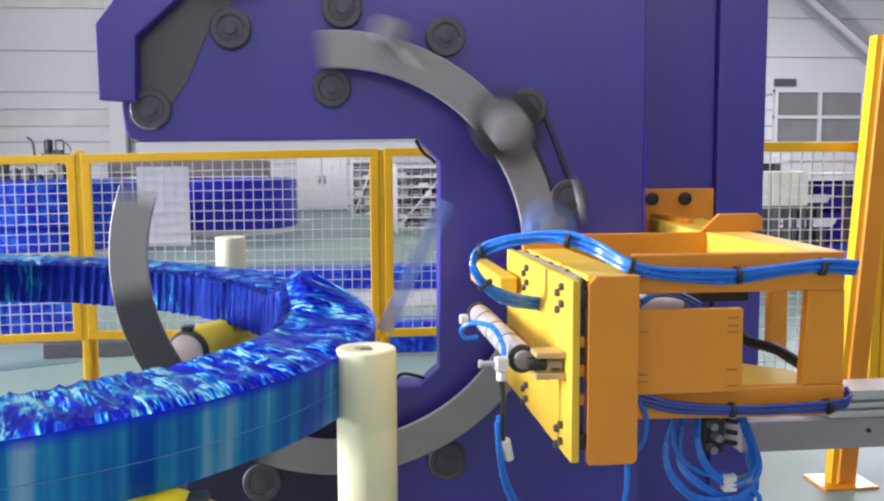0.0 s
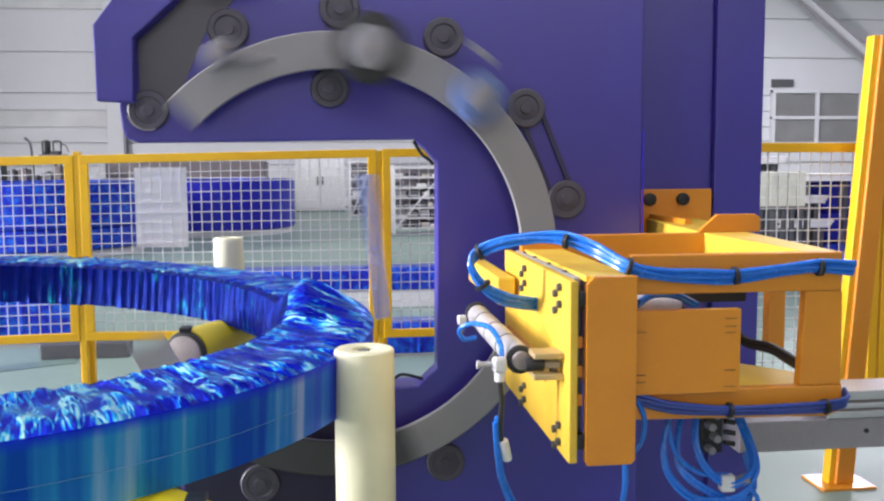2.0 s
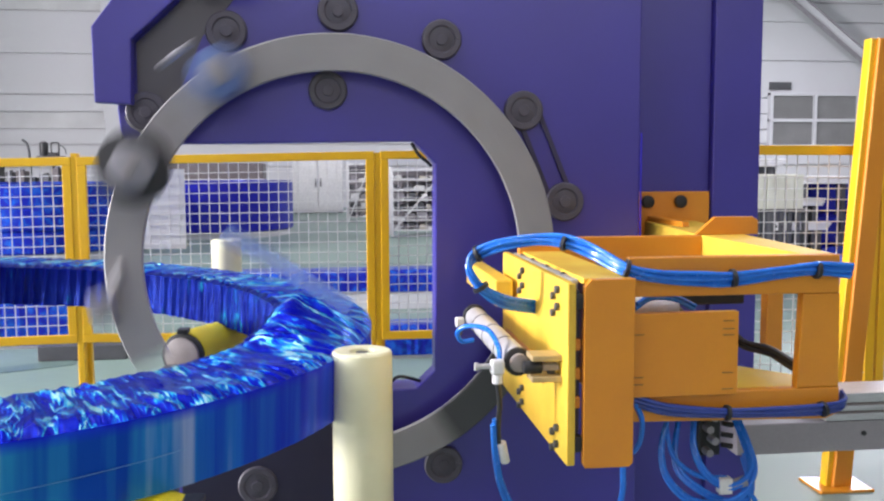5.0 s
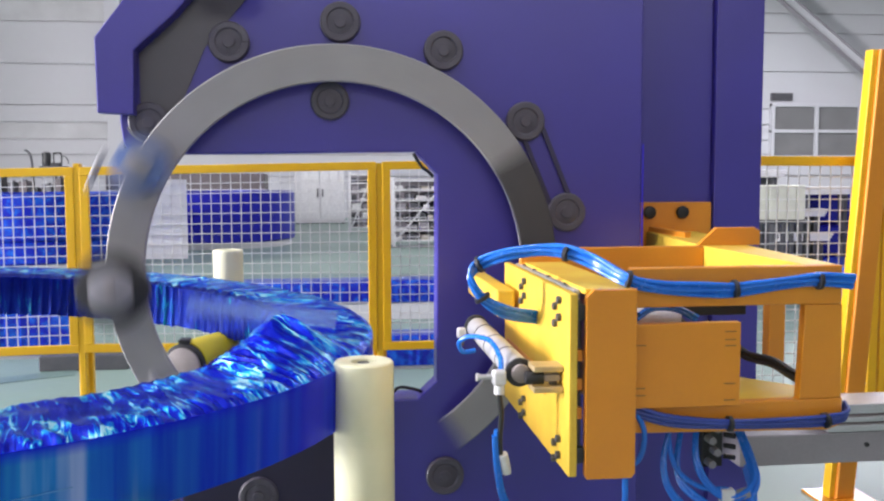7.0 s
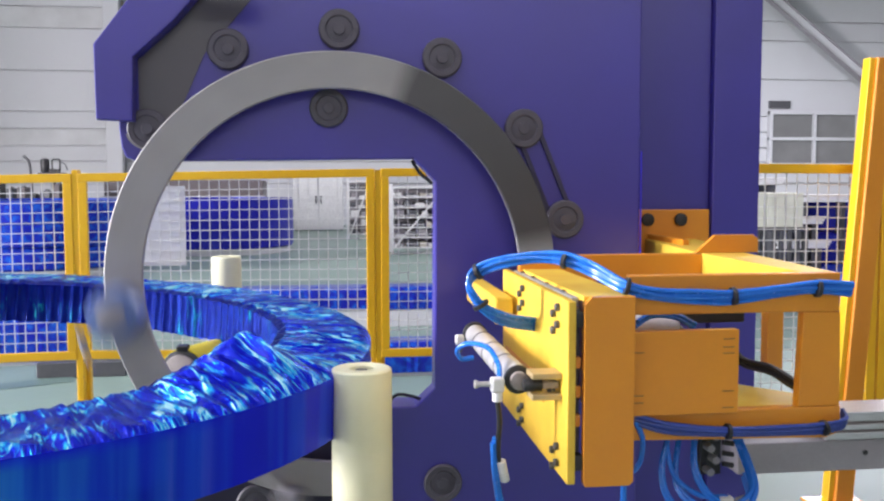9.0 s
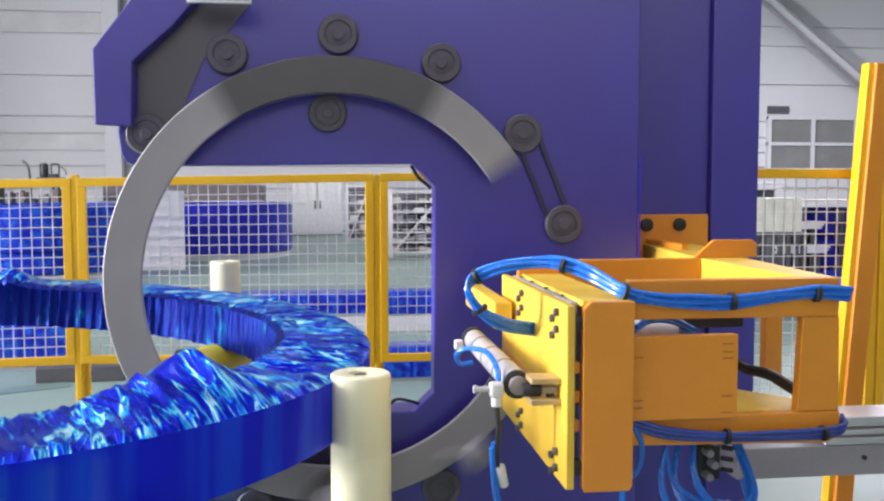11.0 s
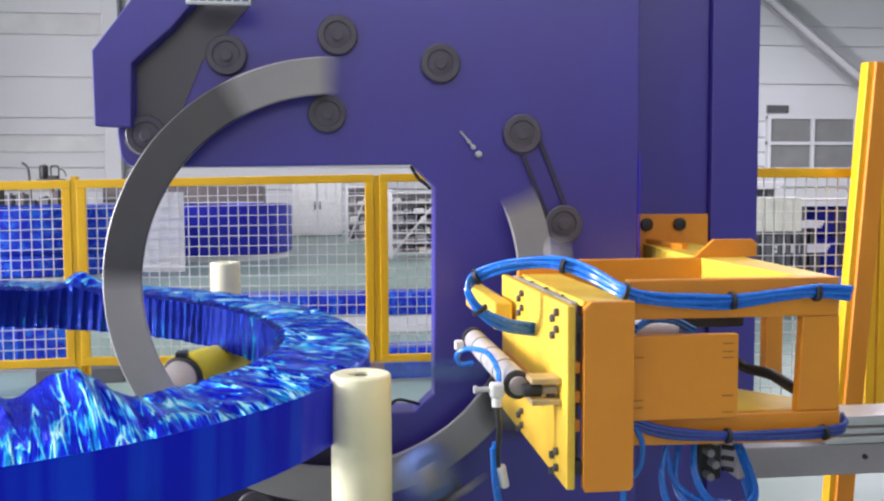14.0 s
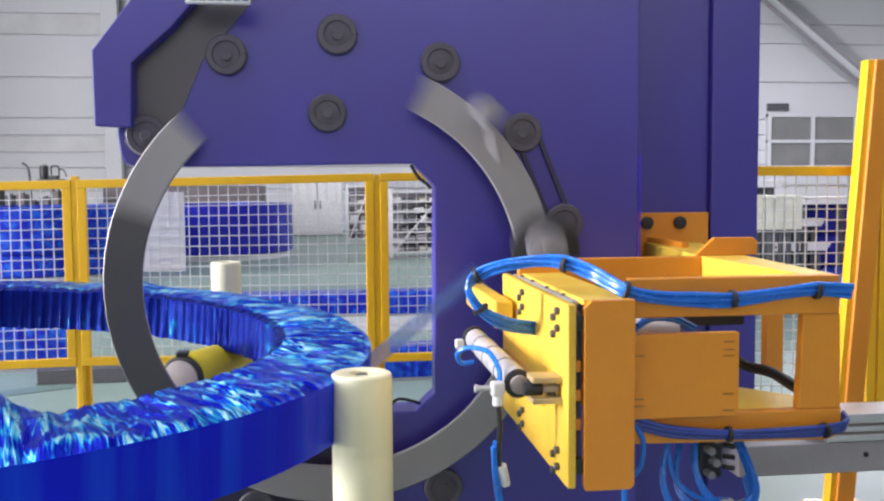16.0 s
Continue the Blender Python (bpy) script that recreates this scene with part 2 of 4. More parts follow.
M_RIMLIT = material("pale_worn_rim", (0.085, 0.078, 0.1), 0.45, scale=20)
M_SEAM = material("film_seam", (0.08, 0.25, 0.5), 0.3, scale=20, bump=0)
M_SPOOL = material("grey_spool_end", (0.28, 0.272, 0.29), 0.5, second=(0.22, 0.212, 0.24), scale=14)
M_ROLLBLUE = material("pale_blue_film_roll", (0.12, 0.18, 0.38), 0.3, second=(0.09, 0.14, 0.33), scale=9, bump=0.03)
M_CLUTTER = material("grey_brown_enamel", (0.12, 0.1, 0.105), 0.5, scale=2)
M_BELT = material("dark_drive_belt", (0.04, 0.034, 0.09), 0.45, scale=8)
# near-black blue that stands in for shade on the lower front plate
M_BASE = material("dark_base_shade", (0.03, 0.025, 0.065), 0.5, second=(0.024, 0.02, 0.05), scale=4, bump=0.05)
# machine blue brightened to hold the light on the plate's edge
M_EDGE = material("lit_blue_edge", (0.05, 0.03, 0.75), 0.3, scale=4, bump=0)
M_JOINT = material("floor_joint", (0.2, 0.23, 0.22), 0.6, scale=4, bump=0)
M_INK = material("faded_blue_ink", (0.2, 0.2, 0.35), 0.5, scale=20, bump=0)
M_MARK = material("dark_green_floor_tone", (0.16, 0.24, 0.22), 0.4, scale=2)
M_WEB = material("clear_blue_web", (0.3, 0.45, 0.92), 0.2, scale=8, alpha=0.4, bump=0)

# ---- mesh helpers ----
ORG = {}


def thing(name, at, label, category, group="", kind=""):
    e = new(name)
    e.empty_display_size = 0.1
    e.location = at
    ORG[e.name] = Vector(at)
    return tagged(e, label, category, group, kind)


def part(name, bm, mat, parent=None, label="", smooth=False):
    """One mesh object from a bmesh whose vertices are in world space (or, under a moving thing, in its own space)."""
    org = ORG.get(parent.name, Vector()) if parent else Vector()
    if org.length:
        bmesh.ops.translate(bm, verts=bm.verts[:], vec=-org)
    bmesh.ops.recalc_face_normals(bm, faces=bm.faces[:])
    me = bpy.data.meshes.new(name)
    bm.to_mesh(me)
    bm.free()
    for m in (mat if isinstance(mat, (list, tuple)) else [mat]):
        me.materials.append(m)
    if smooth:
        for p in me.polygons:
            p.use_smooth = True
        me.set_sharp_from_angle(angle=radians(40))
    ob = new(name, me)
    ORG[ob.name] = org
    if parent:
        ob.parent = parent
    if label:
        ob["label"] = label
    return ob


def box(x0, x1, y0, y1, z0, z1, bevel=0.003, bm=None):
    bm = bm or bmesh.new()
    vs = bmesh.ops.create_cube(bm, size=1)["verts"]
    bmesh.ops.scale(bm, vec=(abs(x1 - x0), abs(y1 - y0), abs(z1 - z0)), verts=vs)
    bmesh.ops.translate(bm, vec=((x0 + x1) / 2, (y0 + y1) / 2, (z0 + z1) / 2), verts=vs)
    if bevel:
        es = list({e for v in vs for e in v.link_edges})
        bmesh.ops.bevel(bm, geom=es, offset=bevel, segments=2, affect="EDGES", profile=0.5)
    return bm


def cyl(a, b, r, r2=None, seg=28, bevel=0.0, bm=None):
    """Cylinder or cone from a to b."""
    bm = bm or bmesh.new()
    a, b = Vector(a), Vector(b)
    d = b - a
    m = Matrix.Translation((a + b) / 2) @ d.to_track_quat("Z", "Y").to_matrix().to_4x4()
    vs = bmesh.ops.create_cone(bm, cap_ends=True, segments=seg, radius1=r, radius2=r if r2 is None else r2, depth=d.length, matrix=m)["verts"]
    if bevel:
        es = [e for e in {e for v in vs for e in v.link_edges} if any(len(f.verts) > 4 for f in e.link_faces)]
        bmesh.ops.bevel(bm, geom=es, offset=bevel, segments=2, affect="EDGES", profile=0.5)
    return bm


def prism(poly, lo, hi, axis="y", bevel=0.0, bm=None):
    """A plate of outline poly between lo and hi: poly is (x, z) for axis y, (y, z) for axis x, (x, y) for axis z."""
    bm = bm or bmesh.new()
    put = {"y": lambda p, h: (p[0], h, p[1]), "x": lambda p, h: (h, p[0], p[1]), "z": lambda p, h: (p[0], p[1], h)}[axis]
    a = [bm.verts.new(put(p, lo)) for p in poly]
    b = [bm.verts.new(put(p, hi)) for p in poly]
    fa, fb = bm.faces.new(a), bm.faces.new(b[::-1])
    n = len(poly)
    for i in range(n):
        bm.faces.new((a[i], b[i], b[(i + 1) % n], a[(i + 1) % n]))
    bmesh.ops.recalc_face_normals(bm, faces=bm.faces[:])
    if bevel:
        bmesh.ops.bevel(bm, geom=list({*fa.edges, *fb.edges}), offset=bevel, segments=2, affect="EDGES", profile=0.5)
    bmesh.ops.triangulate(bm, faces=[f for f in bm.faces if len(f.verts) > 4])
    return bm


def smooth_path(points, step=8):
    """Catmull-Rom through the points."""
    p = [Vector(q) for q in points]
    p = [p[0] * 2 - p[1]] + p + [p[-1] * 2 - p[-2]]
    out = []
    for i in range(1, len(p) - 2):
        for k in range(step):
            u = k / step
            a, b, c, d = p[i - 1:i + 3]
            out.append(0.5 * (2 * b + (c - a) * u + (2 * a - 5 * b + 4 * c - d) * u * u + (3 * b - a - 3 * c + d) * u ** 3))
    return out + [p[-2]]


def tube(points, r, seg=8, step=8, bm=None):
    bm = bm or bmesh.new()
    pts = smooth_path(points, step)
    rings, side = [], None
    for i, q in enumerate(pts):
        t = (pts[min(i + 1, len(pts) - 1)] - pts[max(i - 1, 0)]).normalized()
        if side is None:
            side = t.orthogonal().normalized()
        side = (side - t * side.dot(t)).normalized()
        up = t.cross(side)
        rings.append([bm.verts.new(q + (side * math.cos(k * math.tau / seg) + up * math.sin(k * math.tau / seg)) * r) for k in range(seg)])
    for a, b in zip(rings, rings[1:]):
        for k in range(seg):
            bm.faces.new((a[k], a[(k + 1) % seg], b[(k + 1) % seg], b[k]))
    bm.faces.new(rings[0][::-1])
    bm.faces.new(rings[-1])
    return bm


def arc_plate(r0, r1, a0, a1, y0, y1, step=3.0):
    """A flat ring piece about the y axis, from angle a0 to a1 in degrees, counted from +x towards +z."""
    bm = bmesh.new()
    n = max(2, int(abs(a1 - a0) / step))
    rows = []
    for i in range(n + 1):
        a = radians(a0 + (a1 - a0) * i / n)
        c, s = math.cos(a), math.sin(a)
        e = 0.004
        prof = [(r0 + e, y0), (r1 - e, y0), (r1, y0 + e), (r1, y1), (r0, y1), (r0, y0 + e)]
        rows.append([bm.verts.new((r * c, y, r * s)) for r, y in prof])
    for a, b in zip(rows, rows[1:]):
        for k in range(6):
            bm.faces.new((a[k], a[(k + 1) % 6], b[(k + 1) % 6], b[k]))
    bm.faces.new(rows[0])
    bm.faces.new(rows[-1][::-1])
    return bm


# ---- the hall ----
def hall():
    bm = bmesh.new()
    bmesh.ops.create_grid(bm, x_segments=12, y_segments=12, size=24, matrix=Matrix.Translation((0, 14, 0)))
    tagged(part("floor", bm, M_FLOOR), "pale green painted concrete hall floor, slightly glossy", "floor", kind="structure")
    wall = part("wall_north", box(-24, 24, 33.0, 33.3, 0, 9, 0), M_WALL)
    tagged(wall, "white corrugated steel hall wall with horizontal joints", "wall", kind="structure")
    levels = (0.4, 1.5, 2.3, 2.84, 3.43, 4.02, 5.42, 6.87, 7.6, 8.9)
    for k, (za, zb) in enumerate(zip(levels, levels[1:])):
        for x0, x1 in ((-23.9, -7.85), (-7.2, 5.0), (5.02, 15.2), (15.22, 23.9)):
            grey = za in (2.84, 6.87) and x0 < -7
            part("wall_panel", box(x0, x1, 32.93 if grey else 32.9, 32.999, za, zb - 0.04, 0.02), M_GREYBAND if grey else M_WALL, wall)
    tagged(part("wall_south", box(-24, 24, -10.3, -10, 0, 9, 0), M_SOUTH), "grey hall wall behind the line", "wall", kind="structure")
    tagged(part("wall_west", box(-24.3, -24.001, -10, 33, 0, 9, 0), M_WALL), "white hall side wall", "wall", kind="structure")
    tagged(part("wall_east", box(24.001, 24.3, -10, 33, 0, 9, 0), M_SOUTH), "grey hall side wall", "wall", kind="structure")
    tagged(part("ceiling", box(-24.3, 24.3, -10.3, 33.3, 9.0, 9.2, 0), M_WALL), "white hall ceiling", "ceiling", kind="structure")
    # unseen screen, added to keep part of the west light off the far left wall
    tagged(part("light_screen", box(-24, -22.0, 8.2, 8.5, 0, 9, 0), M_WALL), "white screen added out of view to cut west light on the far wall", "wall", kind="structure")
    pil = part("wall_column", box(-7.8, -7.25, 32.5, 32.92, 0, 8.99, 0.03), M_WALL)
    tagged(pil, "white boxed steel column on the hall wall", "column", kind="structure")
    pil2 = part("wall_column", box(22.0, 22.5, 32.4, 32.92, 0, 8.99, 0.03), M_WALL)
    tagged(pil2, "white boxed steel column on the hall wall", "column", kind="structure")
    # diagonal brace
    a, b = Vector((15.75, 32.1, 8.6)), Vector((19.9, 32.1, 5.4))
    d = (b - a).normalized()
    up = Vector((-d.z, 0, d.x)) if d.x > 0 else Vector((d.z, 0, -d.x))
    br = thing("wall_brace", (15.4, 32.1, 5.6), "pale grey diagonal steel brace on the hall wall", "brace", kind="structure")
    for name, s0, s1, y0, y1, m in (("flange", 0.15, 0.19, 32.0, 32.3, M_BEAM), ("web", -0.15, 0.15, 32.1, 32.16, M_WALL), ("flange", -0.19, -0.15, 32.0, 32.3, M_BEAM)):
        q = [a + up * s0, b + up * s0, b + up * s1, a + up * s1]
        part(name, prism([(v.x, v.z) for v in q], y0, y1), m, br)
    # window bank
    win = thing("window_1", (15.9, 32.7, 2.2), "band of dusty grey windows with pale frames in the hall wall", "window", kind="structure")
    for i in range(3):
        for j in range(2):
            x0, z0 = 16.55 + i * 1.75, 2.25 + j * 0.98
            part("pane", box(x0, x0 + 1.62, 32.78, 32.8, z0, z0 + 0.88, 0), M_GLASS, win)
    for i in range(4):
        part("window_frame", box(16.42 + i * 1.75, 16.54 + i * 1.75, 32.66, 32.9, 2.1, 4.2, 0.01), M_WALL, win)
    for j in range(3):
        part("window_frame", box(16.42, 21.79, 32.68, 32.9, 2.12 + j * 0.98, 2.24 + j * 0.98, 0.01), M_WALL, win)
    ww = thing("window_2", (-23.95, 0, 3.0), "long band of bright windows in the side wall", "window", kind="structure")
    for i in range(5):
        part("window_frame", box(-23.999, -23.92, -1.05 + i * 2, -0.95 + i * 2, 2.95, 6.05, 0.01), M_WALL, ww)
    for z in (2.9, 6.05):
        part("window_frame", box(-23.999, -23.92, -1.05, 7.05, z, z + 0.05, 0.01), M_WALL, ww)
    # made-up window frames round the south fill lamp, out of view
    ws = thing("fill_frame", (1.0, -9.99, 3.5), "added window frames round the unseen sheen lamp behind the line", "window", kind="structure")
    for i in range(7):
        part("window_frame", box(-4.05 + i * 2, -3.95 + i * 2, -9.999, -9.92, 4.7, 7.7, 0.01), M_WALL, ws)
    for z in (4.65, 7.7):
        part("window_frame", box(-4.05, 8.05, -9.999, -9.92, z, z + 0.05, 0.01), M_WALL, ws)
    sg = part("wall_sign", box(16.45, 17.3, 32.8, 32.92, 4.32, 4.6, 0.01), M_STEELDK)
    tagged(sg, "small dark sign above the wall windows", "sign")


def cabinet():
    c = thing("metal_cabinet", (-0.5, 28.8, 0), "white two-door steel cabinet standing on the far floor", "cabinet")
    part("body", box(-1.26, 0.3, 28.82, 29.3, 0.03, 1.82, 0.01), M_WHITE, c)
    for x0, x1, hx in ((-1.24, -0.49, -0.56), (-0.47, 0.28, -0.4)):
        d = part("door", box(x0, x1, 28.79, 28.818, 0.1, 1.79, 0.008), M_WHITE, c)
        part("handle", box(hx - 0.02, hx + 0.02, 28.75, 28.788, 0.85, 1.1, 0.008), M_STEELDK, d, "dark handle")
    for x in (-1.2, 0.24):
        part("foot", box(x - 0.04, x + 0.04, 28.85, 29.25, 0, 0.03, 0), M_STEELDK, c)


def wrapped_stack(at, r, h, layers, label, base=0.12, film=None):
    """A stack of large flat coils wrapped in blue film."""
    s = thing("coil_stack", at, label, "coil stack")
    part("pallet", cyl((at[0], at[1], 0), (at[0], at[1], base), r * 0.96, seg=40), M_WALL, s)
    lh = (h - base) / layers
    for k in range(layers):
        bm = bmesh.new()
        n, rows = 120, []
        z0, z1 = base + k * lh + 0.004, base + (k + 1) * lh
        for i in range(n):
            a = i * math.tau / n
            rr = r + 0.02 * noise.noise((i * 0.9, k * 7.0, at[0])) + (0.03 if k % 2 else 0)
            c, sn = math.cos(a), math.sin(a)
            rows.append([bm.verts.new((at[0] + q * c, at[1] + q * sn, z)) for q, z in
                         ((rr - 0.03, z0), (rr, z0 + 0.03), (rr, z1 - 0.03), (rr - 0.03, z1), (r * 0.7, z1), (r * 0.7, z0))])
        for i in range(n):
            p, q = rows[i], rows[(i + 1) % n]
            for j in range(6):
                bm.faces.new((p[j], p[(j + 1) % 6], q[(j + 1) % 6], q[j]))
        part("coil", bm, film or M_FILMFAR, s, smooth=True)
    return s


def wrapped_bar(x0, x1, y0, y1, z0, z1, label):
    """Long low bundle in rippled blue film on a pale skid."""
    t = thing("wrapped_bundle", ((x0 + x1) / 2, (y0 + y1) / 2, 0), label, "bundle", "wrapped bundles")
    part("skid", box(x0 + 0.03, x1 - 0.03, y0 + 0.02, y1, 0, z0 - 0.0005, 0.005), M_WALL, t, "pale skid")
    bm = bmesh.new()
    n = int((x1 - x0) / 0.012)
    rows = []
    for i in range(n + 1):
        x = x0 + (x1 - x0) * i / n
        e = 0.008 * noise.noise((x * 22, z0, 1)) + 0.006 * noise.noise((x * 60, z0, 4))
        rows.append([bm.verts.new(v) for v in ((x, y0 + e, z0), (x, y0 - 0.01 + e, (z0 + z1) / 2), (x, y0 + e, z1 - 0.025), (x, y0 + 0.025, z1 + e), (x, y1, z1 + 0.5 * e), (x, y1, z0))])
    for a, b in zip(rows, rows[1:]):
        for k in range(6):
            bm.faces.new((a[k], a[(k + 1) % 6], b[(k + 1) % 6], b[k]))
    bm.faces.new(rows[0])
    bm.faces.new(rows[-1][::-1])
    part("film_wrap", bm, M_FILMFAR, t, "rippled blue film", True)


def rack(x0, x1, y, h, group):
    r = thing("steel_rack", ((x0 + x1) / 2, y, 0), "white tubular steel rack loaded with pale and dark parts", "rack", group)
    for x in (x0, x1 - 0.05):
        for yy in (y, y + 0.7):
            part("post", box(x, x + 0.05, yy, yy + 0.05, 0, h, 0.006), M_WHITE, r)
    part("back_panel", box(x0 + 0.06, x1 - 0.06, y + 0.74, y + 0.75, 0.1, h - 0.1, 0), M_BEAM, r)
    rnd = random.Random(int(x0 * 100))
    for k in range(7):
        z = 0.12 + k * (h - 0.2) / 6
        part("shelf", box(x0 + 0.05, x1 - 0.05, y, y + 0.74, z, z + 0.03, 0.004), M_WHITE, r)
        x = x0 + 0.08
        while x < x1 - 0.2 and k < 6:
            w, t = rnd.uniform(0.08, 0.26), rnd.uniform(0.05, 0.16)
            part("tray", box(x, min(x + w, x1 - 0.07), y + 0.05, y + 0.6, z + 0.0305, z + 0.03 + t, 0.01), rnd.choice((M_WOOD, M_BEAM, M_STEELDK, M_WHITE, M_STEELDK)), r)
            x += w + rnd.uniform(0.02, 0.12)
    a, b = (x0 + 0.05, 0.15), (x1 - 0.05, h - 0.15)
    part("cross_brace", prism([a, (a[0] + 0.04, a[1]), b, (b[0] - 0.04, b[1])], y - 0.012, y - 0.0005), M_WHITE, r)


def fence_panel(f, x0, x1, y, z00, z01, z10, z11):
    """Framed mesh panel between x0 and x1; the bottom runs from z00 to z01, the top from z10 to z11."""
    w = 0.042
    for a, b in ((z00, z01), (z10 - w, z11 - w)):
        part("rail", prism([(x0, a), (x1, b), (x1, b + w), (x0, a + w)], y - 0.015, y + 0.015, bevel=0.003), M_FENCE, f)
    for x, za, zb in ((x0, z00 + w, z10 - w), (x1 - w, z01 + w, z11 - w)):
        part("stile", box(x, x + w, y - 0.015, y + 0.015, za, zb, 0.003), M_FENCE, f)
    bm = bmesh.new()
    d = 0.0022
    n = int(round((x1 - x0 - 2 * w) / 0.05))
    for i in range(1, n):
        x = x0 + w + (x1 - x0 - 2 * w) * i / n
        u = (x - x0) / (x1 - x0)
        box(x - d, x + d, y - d, y + d, z00 + (z01 - z00) * u + w, z10 + (z11 - z10) * u - w, 0, bm)
    m = int(round((z10 - z00 - 2 * w) / 0.05))
    for k in range(1, m):
        u = k / m
        za, zb = z00 + w + (z10 - z00 - 2 * w) * u, z01 + w + (z11 - z01 - 2 * w) * u
        prism([(x0 + w, za - d), (x1 - w, zb - d), (x1 - w, zb + d), (x0 + w, za + d)], y - 3 * d, y - d, bm=bm)
    part("mesh", bm, M_WIRE, f, "pale welded wire mesh")


def fences():
    y = 4.65
    f = thing("safety_fence", (-0.5, y, 0), "yellow safety fence with pale wire mesh panels", "fence", "safety fences")
    for x in (-1.268, 0.223, 1.72):
        p = part("post", box(x - 0.0135, x + 0.0155, y - 0.012, y + 0.05, 0.013, 1.5, 0.003), M_FENCE, f)
        part("post_back", box(x - 0.035, x + 0.035, y + 0.0505, y + 0.09, 0.013, 1.48, 0.004), M_FENCE, p)
        part("base_plate", box(x - 0.08, x + 0.08, y - 0.03, y + 0.13, 0, 0.012, 0.002), M_FENCE, p)
    fence_panel(f, -2.78, -1.282, y, 0.53, 0.555, 1.452, 1.482)
    fence_panel(f, -1.254, 0.207, y, 0.557, 0.53, 1.482, 1.507)
    fence_panel(f, 0.239, 1.70, y, 0.53, 0.53, 1.507, 1.525)
    s = tagged(part("notice_board", box(-0.995, -0.742, y + 0.004, y + 0.01, 1.02, 1.42, 0.001), M_PAPER), "blank white notice board hung on the fence mesh", "sign")
    # tall corner post and the panels beside it
    g = thing("safety_fence", (2.2, 3.66, 0), "yellow safety fence with a tall leaning corner post", "fence", "safety fences")
    top, bot = 2.337, 2.2
    part("post", prism([(bot - 0.035, 0.012), (bot + 0.05, 0.012), (top + 0.05, 1.96), (top - 0.035, 1.96)], 3.63, 3.72, bevel=0.006), M_YEL, g)
    # added strip in brighter yellow stands in for light on the left side
    part("post_lit_edge", prism([(bot - 0.062, 0.012), (bot - 0.0355, 0.012), (top - 0.0355, 1.96), (top - 0.062, 1.96)], 3.645, 3.7, bevel=0.004), M_FENCE, g, "yellow edge strip, painted brighter as the post's lit side")
    part("base_plate", box(bot - 0.12, bot + 0.13, 3.58, 3.77, 0, 0.012, 0.003), M_YEL, g)
    fence_panel(g, 1.2, 2.42, 3.78, 0.25, 0.25, 1.515, 1.51)
    for x in (1.2,):
        part("post", box(x - 0.05, x - 0.005, 3.75, 3.81, 0, 1.5, 0.004), M_FENCE, g)
    fence_panel(g, 2.43, 3.6, 3.78, 0.25, 0.25, 1.51, 1.5)
    part("post", box(3.605, 3.66, 3.75, 3.81, 0, 1.5, 0.004), M_FENCE, g)


# ---- the wrapping machine ----
def roller(parent, x, z, r=0.063, y0=2.836, y1=2.86, rim=None):
    p = part("guide_roller", cyl((x, y0 + 0.01, z), (x, y1, z), r, bevel=0.006), M_ROLLER, parent, smooth=True)
    part("rim", arc_ring(x, z, r * 0.62, r * 0.98, y0 + 0.005, y0 + 0.0098), rim or M_RIM, p, "worn grey rim", True)
    part("hub", cyl((x, y0 + 0.002, z), (x, y0 + 0.0095, z), r * 0.3, seg=12, bevel=0.002), M_ROLLER, p)
    return p


def arc_ring(x, z, r0, r1, y0, y1):
    bm = arc_plate(r0, r1, 0, 357.999, y0, y1, 10)
    bmesh.ops.translate(bm, verts=bm.verts[:], vec=(x, 0, z))
    return bm


